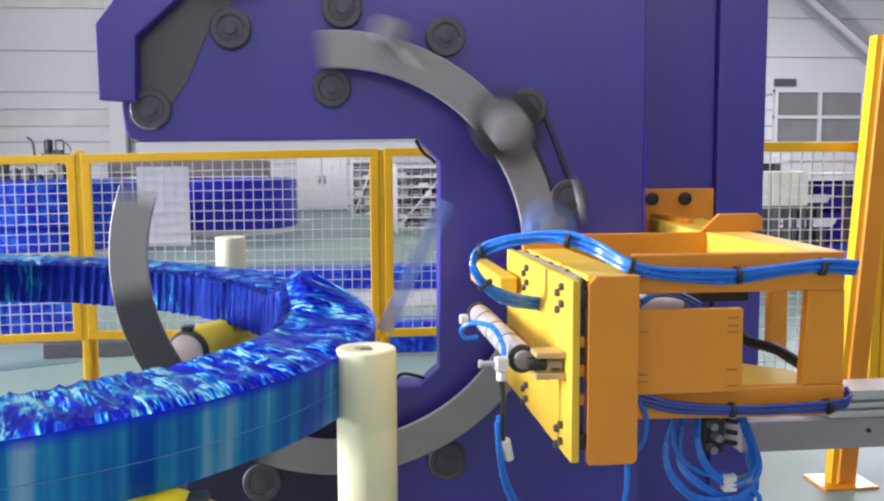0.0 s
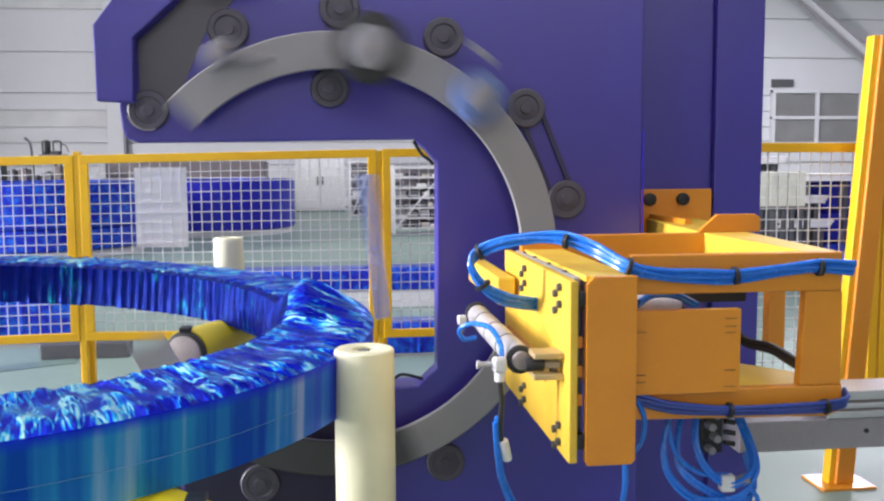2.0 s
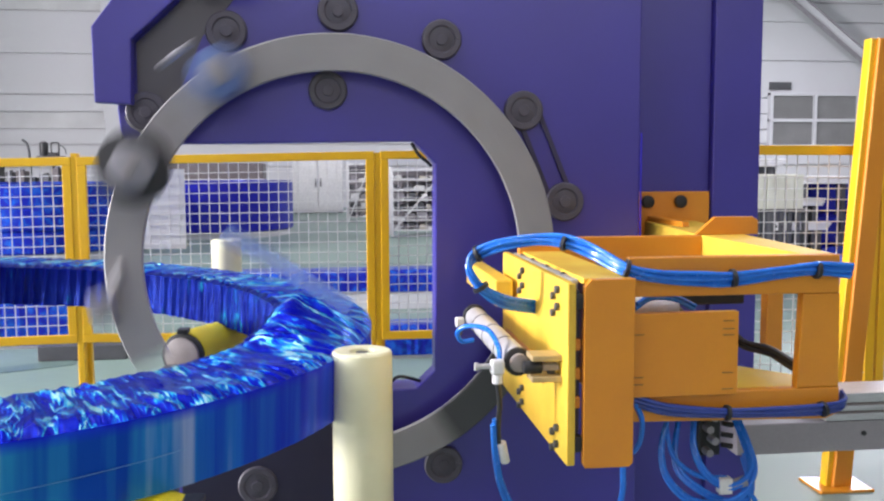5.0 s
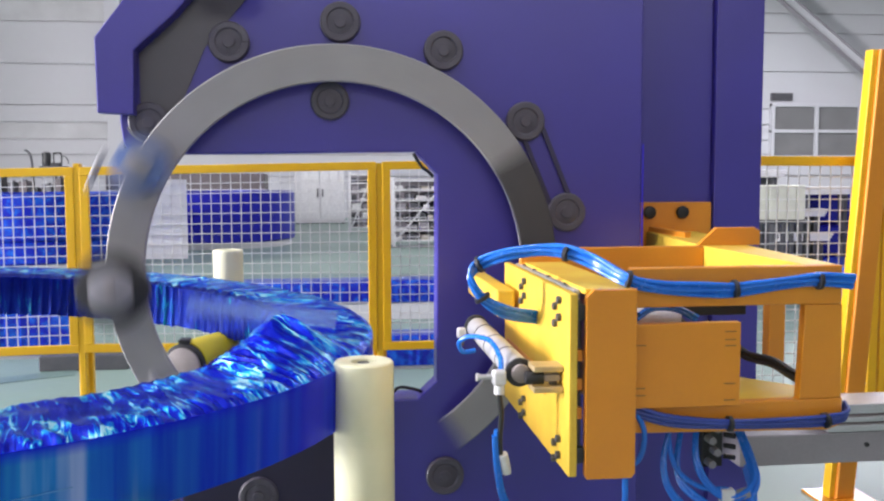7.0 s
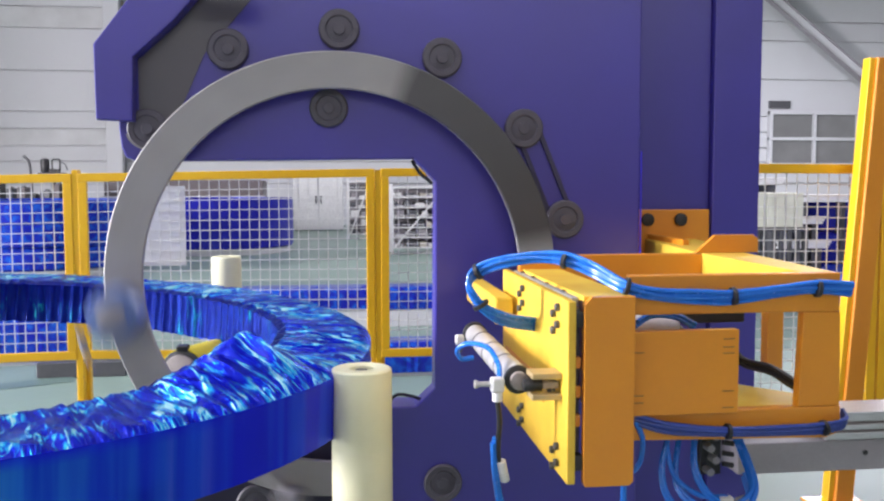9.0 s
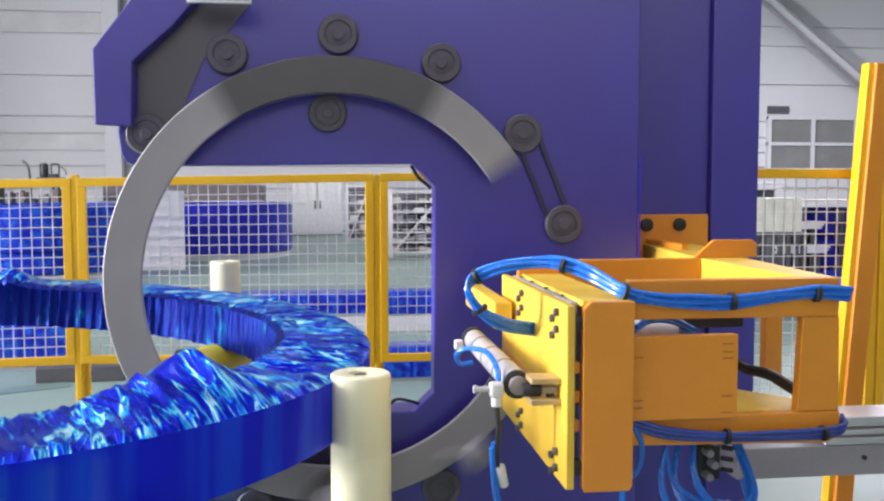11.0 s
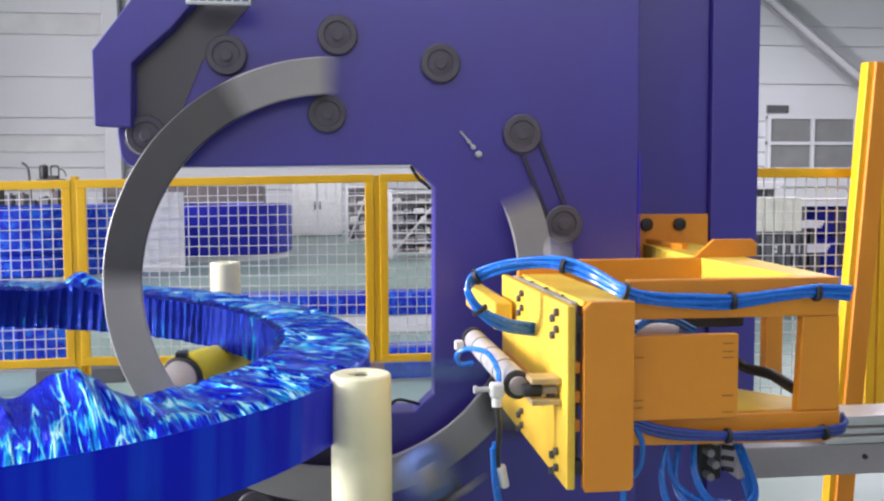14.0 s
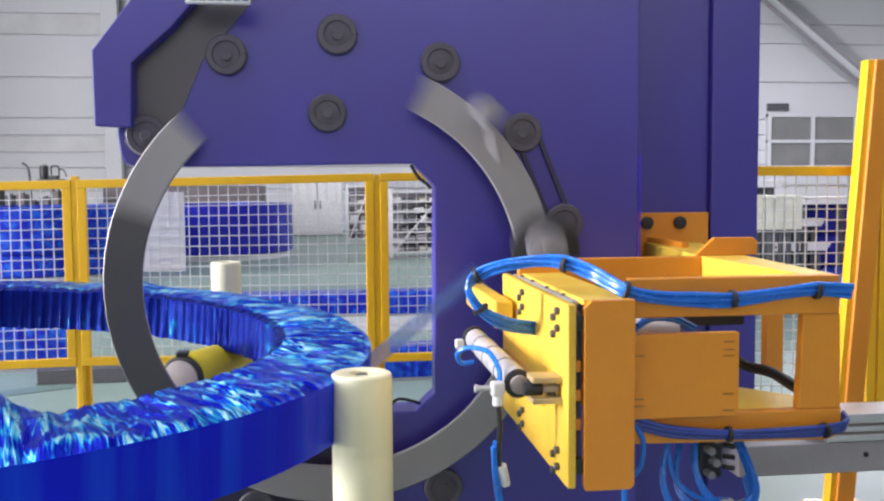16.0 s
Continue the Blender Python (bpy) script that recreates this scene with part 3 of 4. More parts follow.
def machine():
    m = thing("wrapping_machine", (0.6, 2.95, 0), "dark blue C-shaped coil wrapping machine frame", "machine")
    outline = [(-0.5, 0.0), (0.995, 0.0), (0.995, 2.55), (-0.1, 2.55), (-0.63, 1.93), (-0.648, 1.60), (-0.641, 1.535), (-0.628, 1.508), (-0.6, 1.496), (0.254, 1.504), (0.322, 1.434),
               (0.318, 0.766), (0.257, 0.708), (-0.45, 0.70), (-0.5, 0.65)]
    part("front_plate", prism(outline, 2.862, 2.95, bevel=0.005), M_BLUE, m)
    part("hood", prism([(-0.699, 1.618), (-0.701, 1.839), (-0.19, 2.5), (0.05, 2.5), (-0.47, 1.91), (-0.588, 1.803), (-0.594, 1.613)], 2.80, 2.861, bevel=0.004), M_BLUE, m)
    # flat dark sheet; the hood's shade and grey paint share its colour
    part("recess_panel", prism([(-0.585, 1.60), (-0.585, 1.80), (-0.468, 1.908), (0.04, 2.48), (0.16, 2.48), (-0.27, 1.96), (-0.39, 1.82), (-0.45, 1.68), (-0.52, 1.585)], 2.858, 2.8615), M_RECESS, m, "dark grey panel inside the hood, shade painted in")
    part("back_plate", prism([(0.42, 0.0), (1.0, 0.0), (1.0, 2.55), (0.42, 2.55)], 2.951, 3.3, bevel=0.004), M_BLUE, m)
    part("column_web", box(1.001, 1.312, 3.05, 3.3, 0, 2.55, 0.004), M_BLUE, m)
    part("column_flange", box(1.313, 1.486, 3.025, 3.06, 0, 2.55, 0.005), M_BLUE, m)
    part("column_side", box(1.3125, 1.48, 3.061, 3.4, 0, 2.55, 0.005), M_BLUE, m)
    part("lower_arm", box(-0.5, 0.41, 2.951, 3.2, 0, 0.66, 0.006), M_BLUE, m)
    # thin dark sheet in place of the shade under the coil
    part("base_shade", prism([(-0.49, 0.01), (0.09, 0.01), (0.09, 0.64), (0.05, 0.69), (-0.44, 0.69), (-0.49, 0.64)], 2.853, 2.8616, bevel=0.002), M_BASE, m, "dark sheet painted as the shade low on the frame")
    # guide rollers round the ring, at the ring's rim and one inside it
    cx, cz = RING[0] - 0.0087, RING[2]
    for a in (88, 114, 63, 37.2, 13, -63, -109):
        roller(m, cx + 0.766 * math.cos(radians(a)), cz + 0.766 * math.sin(radians(a)))
    roller(m, cx - 0.556, cz + 0.456, 0.062, y0=2.84)
    # pale crescent in place of the light along this roller's lower edge
    cres = arc_plate(0.058, 0.0635, 195, 290, 2.836, 2.8395, 6)
    bmesh.ops.translate(cres, verts=cres.verts[:], vec=(cx - 0.556, 0, cz + 0.456))
    part("lit_rim", cres, M_RING, m, "pale arc painted as light on a guide roller's edge")
    roller(m, cx - 0.008, cz + 0.523, 0.06, rim=M_RIMLIT)
    # belt cover from the drive roller
    q0, q1 = Vector((0.617, 1.6)), Vector((0.735, 1.31))
    d = (q1 - q0).normalized() * 1.0
    for off in (-0.034, 0.034):
        n0, n1 = Vector((-d.y, d.x)) * (off - 0.007), Vector((-d.y, d.x)) * (off + 0.007)
        part("belt", prism([tuple(q0 + n1), tuple(q1 + n1), tuple(q1 + n0), tuple(q0 + n0)], 2.85, 2.8612), M_BELT, m, "dark drive belt between two rollers")
    plate = part("name_plate", box(-0.412, -0.229, 2.70, 2.7195, 1.961, 2.021, 0.002), M_PAPER, m, "white name plate with unreadable writing")
    for k in range(7):
        part("ink_bar", box(-0.396 + k * 0.024, -0.379 + k * 0.024, 2.698, 2.6999, 1.969, 1.981, 0), M_INK, plate)
    # added strip that paints a line of light down the edge
    part("edge_glint", box(0.9955, 1.0, 2.858, 2.8615, 1.18, 1.53, 0), M_EDGE, m, "bright strip painted as light on the plate's blue edge")
    # small bright sensor bits on the plate inside the ring
    sn = part("sensor", tube([(0.404, 2.853, 1.608), (0.43, 2.852, 1.578), (0.452, 2.85, 1.552)], 0.0035), M_CYL, m, "small bright sensor rod", True)
    for x, z, r in ((0.431, 1.576, 0.006), (0.446, 1.558, 0.007), (0.463, 1.535, 0.011)):
        part("sensor_stud", cyl((x, 2.843, z), (x, 2.8615, z), r, seg=12, bevel=0.002), M_CYL, sn, smooth=True)
    # cable tucked along the chamfered corners of the opening
    part("cable", tube([(0.25, 2.90, 1.500), (0.275, 2.90, 1.46), (0.30, 2.90, 1.44), (0.314, 2.90, 1.425)], 0.0055), M_BLACK, m, smooth=True)
    part("cable", tube([(0.17, 2.90, 0.716), (0.2, 2.89, 0.742), (0.245, 2.89, 0.735), (0.275, 2.90, 0.722)], 0.0055), M_BLACK, m, smooth=True)


RING = (0.0035, 2.80, 1.1375)


def wrapping_ring():
    """The spinning ring with a gap from 0 to 68 degrees of its own angle."""
    r = thing("wrapping_ring", RING, "pale grey open steel ring carrying film rollers", "machine ring")
    ORG[r.name] = Vector()
    ro, ri = 0.691, 0.577
    part("ring_segment", arc_plate(ri, ro, 155.3, 360, -0.012, 0.002), M_RING, r)
    part("ring_segment", arc_plate(ri, ro, 68, 94.7, -0.012, 0.002), M_RING, r)
    part("ring_segment", arc_plate(ri, ro, 95, 155, -0.008, 0.002), M_RING, r)
    part("backing_ring", arc_plate(ri + 0.012, ro - 0.008, 68.5, 359.5, 0.0022, 0.036), M_RINGDARK, r, "dark backing ring")
    part("cover_plate", arc_plate(ri, ro, 94.9, 155.1, -0.016, -0.0085), M_RINGDARK, r, "dark cover plate on the ring")

    def polar(rad, a, y):
        return (rad * math.cos(radians(a)), y, rad * math.sin(radians(a)))
    s = part("film_spool", cyl(polar(0.622, -55, -0.232), polar(0.622, -55, -0.2), 0.103, bevel=0.008), M_BLACK, r, "black film spool flange", True)
    part("core", cyl(polar(0.622, -55, -0.25), polar(0.622, -55, -0.2325), 0.062, bevel=0.006), M_SPOOL, s, "pale grey spool core", True)
    part("pin", cyl(polar(0.622, -55, -0.262), polar(0.622, -55, -0.2505), 0.016, bevel=0.003), M_GREYHUB, s, smooth=True)
    part("shaft", cyl(polar(0.622, -55, -0.1995), polar(0.622, -55, -0.0125), 0.05, bevel=0.004), M_RINGDARK, s, "dark spool shaft", True)
    f = part("film_roll", cyl(polar(0.648, -87, -0.14), polar(0.648, -87, -0.0125), 0.074, bevel=0.006), M_ROLLBLUE, r, "blue film roll", True)
    part("core", cyl(polar(0.648, -87, -0.15), polar(0.648, -87, -0.141), 0.042, bevel=0.003), M_SPOOL, f, "grey roll core", True)
    part("roll_bracket", cyl(polar(0.765, -84, -0.06), polar(0.765, -78, -0.06), 0.012, seg=12), M_SPOOL, r)
    t = part("tension_roller", cyl(polar(0.70, -17, -0.09), polar(0.70, -17, -0.0125), 0.04, bevel=0.005), M_SPOOL, r, "pale tension roller", True)
    part("pin", cyl(polar(0.70, -17, -0.1), polar(0.70, -17, -0.091), 0.012, seg=12), M_GREYHUB, t)
    part("tension_arm", cyl(polar(0.70, -17, -0.03), polar(0.63, -27, -0.03), 0.012, seg=12), M_RING, r, smooth=True)
    return r


def film_web():
    w = part("film_web", box(0.0, 0.46, -0.006, -0.0035, -0.028, 0.028, 0), M_WEB)
    return tagged(w, "translucent blue film stretched from the ring to the coil", "film")


# ---- the coil being wrapped ----
COIL = (-1.393, 2.85, 0.998)


def coil():
    """Large flat ring wrapped in creased blue film; its top lies at z = 0 of its own space."""
    c = thing("wrapped_coil", COIL, "large flat steel coil wrapped in glossy creased blue film", "coil")
    ORG[c.name] = Vector()
    ri, ro, h = 1.216, 1.506, 0.165
    prof = []
    for k in range(9):
        prof.append((ri, -h + h * 0.97 * k / 8, "i"))
    for k in range(1, 18):
        prof.append((ri + (ro - ri) * (0.02 + 0.96 * k / 18), 0.0, "t"))
    for k in range(7):
        prof.append((ro, -0.004 - h * 0.97 * k / 6, "o"))
    for k in range(1, 4):
        prof.append((ro - (ro - ri) * k / 4, -h, "b"))
    n = 1500
    bm = bmesh.new()
    rows = []
    for i in range(n):
        a = i * math.tau / n
        deg = math.degrees(a)
        ca, sa = math.cos(a), math.sin(a)
        s = a * 1.36
        row = []
        for r, z, side in prof:
            u = (r - ri) / (ro - ri)
            # folds run slantwise across the top and down the inner face
            q = s + 0.08 * u + 0.05 * noise.noise((s * 2.1, u * 2, 3))
            fold = 1 - abs(noise.noise((q * 21, u * 1.3, z * 3))) * 2.2
            fold2 = 1 - abs(noise.noise((q * 55, u * 2.5 + z * 5, 9))) * 2.2
            if side == "t":
                z2 = z + 0.011 * fold + 0.0022 * fold2 + 0.004 * noise.noise((s * 5, u * 3, 1))
                edge = min(u, 1 - u)
                z2 -= 0.02 * max(0, 1 - edge / 0.1) ** 2
                r2 = r
            elif side == "i":
                ph = (s / 0.052 + 0.7 * noise.noise((s * 3.0, 2, 4)) + 0.25 * z / h) % 1.0
                r2 = r - 0.012 * (1 - 2 * abs(ph - 0.5)) ** 2 * (0.7 + 0.6 * noise.noise((s * 6, 8, 1))) - 0.002 * fold2
                z2 = z - (0.004 * fold if z < -h * 0.9 else 0)
            elif side == "o":
                r2 = r + 0.0012 * fold + 0.002 * noise.noise((s * 4, 0, 5))
                z2 = z
            else:
                r2, z2 = r, z
            # two tents of film over packing knots
            for at, low_side, high_side, high in ((13.6, 15.0, 9.0, 0.105), (139.5, 6.0, 6.0, 0.07)):
                d = (deg - at + 180) % 360 - 180
                if abs(d) < 20 and side in "ti":
                    k = max(0, 1 - abs(d) / (low_side if d < 0 else high_side)) ** 1.2
                    peak = max(0, 1 - abs(u - 0.25) / (0.75 if u > 0.25 else 0.4))
                    z2 += high * k * peak * (1 if side == "t" else max(0, 1 + z / h)) * (1 + 0.1 * fold)
            row.append(bm.verts.new((r2 * ca, r2 * sa, z2)))
        rows.append(row)
    m = len(prof)
    uvs = bm.loops.layers.uv.new("film")
    across = [0.0]
    for k in range(m):
        p, q = prof[k], prof[(k + 1) % m]
        across.append(across[-1] + math.hypot(q[0] - p[0], q[1] - p[1]))
    for i in range(n):
        p, q = rows[i], rows[(i + 1) % n]
        for j in range(m):
            fc = bm.faces.new((p[j], q[j], q[(j + 1) % m], p[(j + 1) % m]))
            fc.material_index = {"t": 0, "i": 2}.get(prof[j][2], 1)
            for lp, (ii, jj) in zip(fc.loops, ((i, j), (i + 1, j), (i + 1, j + 1), (i, j + 1))):
                lp[uvs].uv = (ii * math.tau / n * 1.36 + 0.27 * max(0, across[jj] - h), across[jj])
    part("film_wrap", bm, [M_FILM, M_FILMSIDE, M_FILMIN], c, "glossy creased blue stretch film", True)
    # seam of the film along the outer face
    bm = bmesh.new()
    pv = None
    for i in range(60):
        a = radians(-95 + i * 1.25)
        z = -0.088 + 0.006 * math.sin(i * 0.11)
        r = ro + 0.004
        v = [bm.verts.new((q * math.cos(a), q * math.sin(a), z + e)) for q, e in ((r, -0.0007), (r + 0.001, 0), (r, 0.0007))]
        if pv:
            for j in range(2):
                bm.faces.new((pv[j], v[j], v[j + 1], pv[j + 1]))
        pv = v
    part("film_seam", bm, M_SEAM, c, "thin pale film seam")
    return c


def cream_roller(x, y, r, top, z0, group):
    t = thing("guide_post_roller", (x, y, 0), "tall cream nylon guide roller standing beside the coil", "roller", group)
    bm = bmesh.new()
    seg, rows = 36, []
    prof = [(r * 0.42, top - 0.03), (r * 0.42, top - 0.002), (r * 0.46, top), (r * 0.93, top), (r * 0.985, top - 0.004), (r, top - 0.014), (r, z0 + 0.3), (r * 0.996, z0 + 0.298), (r, z0 + 0.296), (r, z0)]
    for i in range(seg):
        a = i * math.tau / seg
        rows.append([bm.verts.new((x + q * math.cos(a), y + q * math.sin(a), z)) for q, z in prof])
    for i in range(seg):
        p, q = rows[i], rows[(i + 1) % seg]
        for j in range(len(prof) - 1):
            bm.faces.new((p[j], q[j], q[j + 1], p[j + 1]))
    sl = part("sleeve", bm, M_CREAM, t, smooth=True)
    part("core", cyl((x, y, z0 - 0.05), (x, y, top - 0.012), r * 0.41), M_CORE, t, "grey steel core", True)
    part("bearing", cyl((x, y, top - 0.0118), (x, y, top - 0.004), r * 0.2, seg=14), M_STEELDK, t)
    part("stand", box(x - 0.05, x + 0.05, y - 0.05, y + 0.05, 0.02, z0 - 0.0505, 0.004), M_STEELDK, t)
    part("base_plate", box(x - 0.12, x + 0.12, y - 0.12, y + 0.12, 0, 0.0195, 0.003), M_STEELDK, t)


def support_roller(ax, ay, bx, by, r, z, group, r2=None):
    """Horizontal yellow roller that carries the coil, on two stands."""
    t = thing("support_roller", ((ax + bx) / 2, (ay + by) / 2, 0), "yellow rubber support roller under the coil", "roller", group)
    a, b = Vector((ax, ay, z)), Vector((bx, by, z))
    d = (b - a).normalized()
    part("tread", cyl(a, b, r, r2 or r, seg=40), M_YROLL, t, smooth=True)
    part("hub", cyl(a - d * 0.024, a - d * 0.011, r * 0.78, seg=32, bevel=0.006), M_GREYHUB, t, "dull grey cast hub", True)
    part("rim", cyl(a - d * 0.0105, a - d * 0.0002, r * 0.95, seg=32, bevel=0.002), M_BLACK, t, "black rim", True)
    part("strap", box(a.x - 0.02, a.x + 0.02, a.y - 0.03, a.y + 0.03, z + r * 0.93, z + r + 0.012, 0.004), M_BLACK, t, "black strap clip")
    part("hub", cyl(b + d * 0.0005, b + d * 0.02, (r2 or r) * 0.82, seg=32, bevel=0.006), M_GREYHUB, t, "dull grey cast hub", True)
    for e, s in ((a, -1), (b, 1)):
        q = e + d * s * 0.06
        st = part("stand", box(q.x - 0.05, q.x + 0.05, q.y - 0.05, q.y + 0.05, 0.01, z - 0.03, 0.005), M_STEELDK, t)
        part("base_plate", box(q.x - 0.1, q.x + 0.1, q.y - 0.1, q.y + 0.1, 0, 0.0095, 0.002), M_STEELDK, st)


# ---- the yellow pressing unit ----
def press_unit():
    u = thing("pressing_unit", (0.8, 2.1, 0.85), "yellow painted steel pressing unit bolted to the machine column", "machine unit")
    # bolted sliding plate, facing the coil
    p = part("slide_plate", box(0.463, 0.481, 1.75, 2.45, 0.812, 1.188, 0.003), M_YELP, u, "worn yellow bolted plate, painted pale as lit from the left")
    for y, zs in ((1.82, (1.155, 1.119, 0.861, 0.826)), (2.17, (1.155, 1.119, 0.861, 0.826))):
        for z in zs:
            for dy in (0.0, 0.035):
                part("bolt", cyl((0.453, y + dy, z + 0.012 - dy * 0.5), (0.4628, y + dy, z + 0.012 - dy * 0.5), 0.0085, seg=10, bevel=0.002), M_STEELDK, p)
    part("tag", box(0.4605, 0.4628, 2.34, 2.39, 1.05, 1.12, 0), M_PAPER, p, "small pale paper tag")
    part("notch", box(0.461, 0.4629, 1.95, 2.4, 0.935, 0.985, 0), M_YEL, p)
    # front plate, bent round the end
    part("front_plate", prism([(0.502, 0.806), (0.595, 0.806), (0.603, 0.815), (0.603, 1.196), (0.512, 1.196), (0.497, 1.18), (0.497, 0.815)], 1.748, 1.765, bevel=0.002), M_YEL, u)
    part("front_plate_top", box(0.499, 0.603, 1.7655, 2.36, 1.184, 1.196, 0.002), M_YELP, u)
    part("slide_rail", box(0.4815, 0.4965, 1.78, 2.42, 0.83, 1.17, 0.002), M_RECESS, u, "dark slot behind the plate")
    part("top_rail", box(0.483, 0.4985, 1.80, 2.40, 1.1705, 1.19, 0.002), M_ALU, u, "pale linear guide rail")
    for y in (1.9, 2.05, 2.2, 2.32):
        part("rail_screw", cyl((0.491, y, 1.1895), (0.491, y, 1.194), 0.005, seg=10), M_BLACK, u)
    for z in (1.15, 0.855):
        part("slide_wheel", cyl((0.489, 1.755, z), (0.489, 1.7795, z), 0.017, seg=18, bevel=0.003), M_BLACK, u, smooth=True)
    for z in (1.06, 1.0, 0.94):
        part("spacer", box(0.483, 0.495, 1.764, 1.7795, z - 0.012, z + 0.012, 0.002), M_YEL, u)
    # frame, front face
    y0, y1 = 1.8, 1.825
    part("top_beam", box(0.606, 1.072, y0, y1, 1.15, 1.233, 0.003), M_YEL, u)
    part("front_leg", prism([(0.982, 0.945), (1.078, 0.945), (1.074, 1.1495), (0.99, 1.1495)], y0, y1, bevel=0.003), M_YEL, u)
    part("bottom_beam", prism([(0.61, 0.884), (1.05, 0.876), (1.082, 0.888), (1.08, 0.9445), (0.61, 0.9445)], y0, y1, bevel=0.003), M_YEL, u)
    part("side_panel", box(0.606, 0.838, 1.778, 1.7995, 0.942, 1.119, 0.002), M_YEL, u)
    for x, z in ((0.815, 1.10), (0.815, 1.083), (0.815, 1.07), (0.815, 0.99), (0.815, 0.955), (0.62, 1.075), (0.62, 0.985), (0.62, 0.97)):
        part("weld_mark", box(x - 0.012, x + 0.012, 1.7765, 1.7779, z - 0.0012, z + 0.0012, 0), M_WELD, u)
    part("side_cheek", box(0.606, 0.63, 1.826, 2.36, 0.88, 1.1495, 0.003), M_YEL, u)
    part("bottom_plate", prism([(0.631, 1.826), (1.055, 1.826), (1.055, 1.93), (0.86, 2.16), (0.631, 2.36)], 0.92, 0.942, axis="z", bevel=0.002), M_YELP, u)
    part("inner_cheek", box(0.84, 0.855, 1.826, 2.15, 0.9425, 0.972, 0.003), M_YEL, u)
    # frame, back
    part("back_beam", box(0.49, 1.0, 2.36, 2.385, 1.16, 1.233, 0.003), M_YEL, u)
    part("back_leg", box(1.183, 1.23, 2.34, 2.38, 0.9, 1.16, 0.003), M_YEL, u)
    part("top_plate", prism([(1.0, 1.826), (1.072, 1.826), (1.13, 2.36), (1.255, 3.02), (1.07, 3.02), (1.0, 2.385)], 1.16, 1.233, axis="z", bevel=0.003), M_YELP, u, "worn top plate, painted pale as lit from above")
    part("gusset", prism([(0.985, 1.2335), (1.165, 1.2335), (1.165, 1.272), (1.15, 1.283), (1.04, 1.283)], 2.37, 2.385, bevel=0.002), M_YEL, u)
    lug = part("lug_plate", box(1.034, 1.304, 3.021, 3.049, 1.15, 1.335, 0.004), M_YEL, u)
    for x in (1.078, 1.196):
        part("bolt", cyl((x, 3.004, 1.3), (x, 3.0205, 1.3), 0.022, seg=18, bevel=0.003), M_BLACK, lug, smooth=True)
    part("lug_web", prism([(1.08, 2.7), (1.1, 2.7), (1.1, 3.0205), (1.08, 3.0205)], 1.2335, 1.25, axis="z"), M_YEL, u)
    # press drum inside the frame
    part("motor", cyl((0.66, 2.05, 1.02), (0.82, 2.05, 1.02), 0.07, bevel=0.01), M_BLACK, u, "black inner cylinder", True)
    part("motor_cap", cyl((0.65, 1.985, 1.1), (0.783, 1.985, 1.1), 0.024, bevel=0.006), M_WHITE, u, "white valve body", True)
    part("valve_bar", box(0.785, 0.95, 1.99, 2.04, 1.1, 1.14, 0.004), M_BLACK, u)


def air_cylinder():
    c = thing("air_cylinder", (0.385, 2.1, 0.98), "pale air cylinder mounted beside the sliding plate", "cylinder")
    x, z = 0.385, 1.008
    b = part("barrel", cyl((x, 1.87, z), (x, 2.44, z), 0.029, bevel=0.004), M_CYL, c, smooth=True)
    for y in (2.0, 2.16, 2.31):
        part("clamp_band", cyl((x, y - 0.003, z), (x, y + 0.003, z), 0.0302), M_STEELDK, b, smooth=True)
    part("end_cap", cyl((x, 1.856, z), (x, 1.8695, z), 0.031, bevel=0.004), M_BLACK, b, "black end cap", True)
    part("gland", cyl((x, 1.842, z), (x, 1.8555, z), 0.02, bevel=0.003), M_GREYHUB, b, smooth=True)
    part("end_cap", cyl((x, 2.4405, z), (x, 2.47, z), 0.033, bevel=0.004), M_BLACK, b, "black end cap", True)
    part("tie_bar", box(0.405, 0.452, 2.25, 2.75, 1.065, 1.135, 0.006), M_YELP, c, "yellow painted tie bar")
    # clevis to the plate
    for z0, z1 in ((1.022, 1.034), (0.978, 0.99)):
        part("clevis_plate", box(0.40, 0.4628, 1.79, 1.85, z0, z1, 0.002), M_CLEVIS, c)
    part("rod", cyl((0.386, 1.815, 1.006), (0.425, 1.815, 1.006), 0.014, seg=16, bevel=0.002), M_BLACK, c, smooth=True)
    part("rod_eye", box(0.4255, 0.46, 1.805, 1.83, 0.9985, 1.0135, 0.003), M_GREYHUB, c)
    part("pin", cyl((0.447, 1.82, 0.9905), (0.447, 1.82, 0.9984), 0.009, seg=12), M_STEELDK, c)
    # elbow fitting with its flow screw
    e = part("elbow_fitting", box(0.323, 0.352, 1.835, 1.862, 0.985, 1.017, 0.006), M_WHITE, c, "pale grey elbow fitting")
    part("screw", cyl((0.296, 1.848, 1.003), (0.3225, 1.848, 1.003), 0.006, seg=12), M_CYL, e, smooth=True)
    part("screw_head", cyl((0.289, 1.848, 1.003), (0.2955, 1.848, 1.003), 0.009, seg=12), M_CYL, e, smooth=True)
    part("nipple", cyl((0.338, 1.848, 0.966), (0.338, 1.848, 0.9848), 0.011, seg=14), M_WHITE, e, smooth=True)
    e2 = part("elbow_fitting", box(0.315, 0.338, 2.33, 2.352, 1.0, 1.026, 0.005), M_WHITE, c, "pale grey elbow fitting")
    part("screw", cyl((0.326, 2.34, 0.98), (0.326, 2.34, 0.9998), 0.007, seg=12), M_STEELDK, e2, smooth=True)


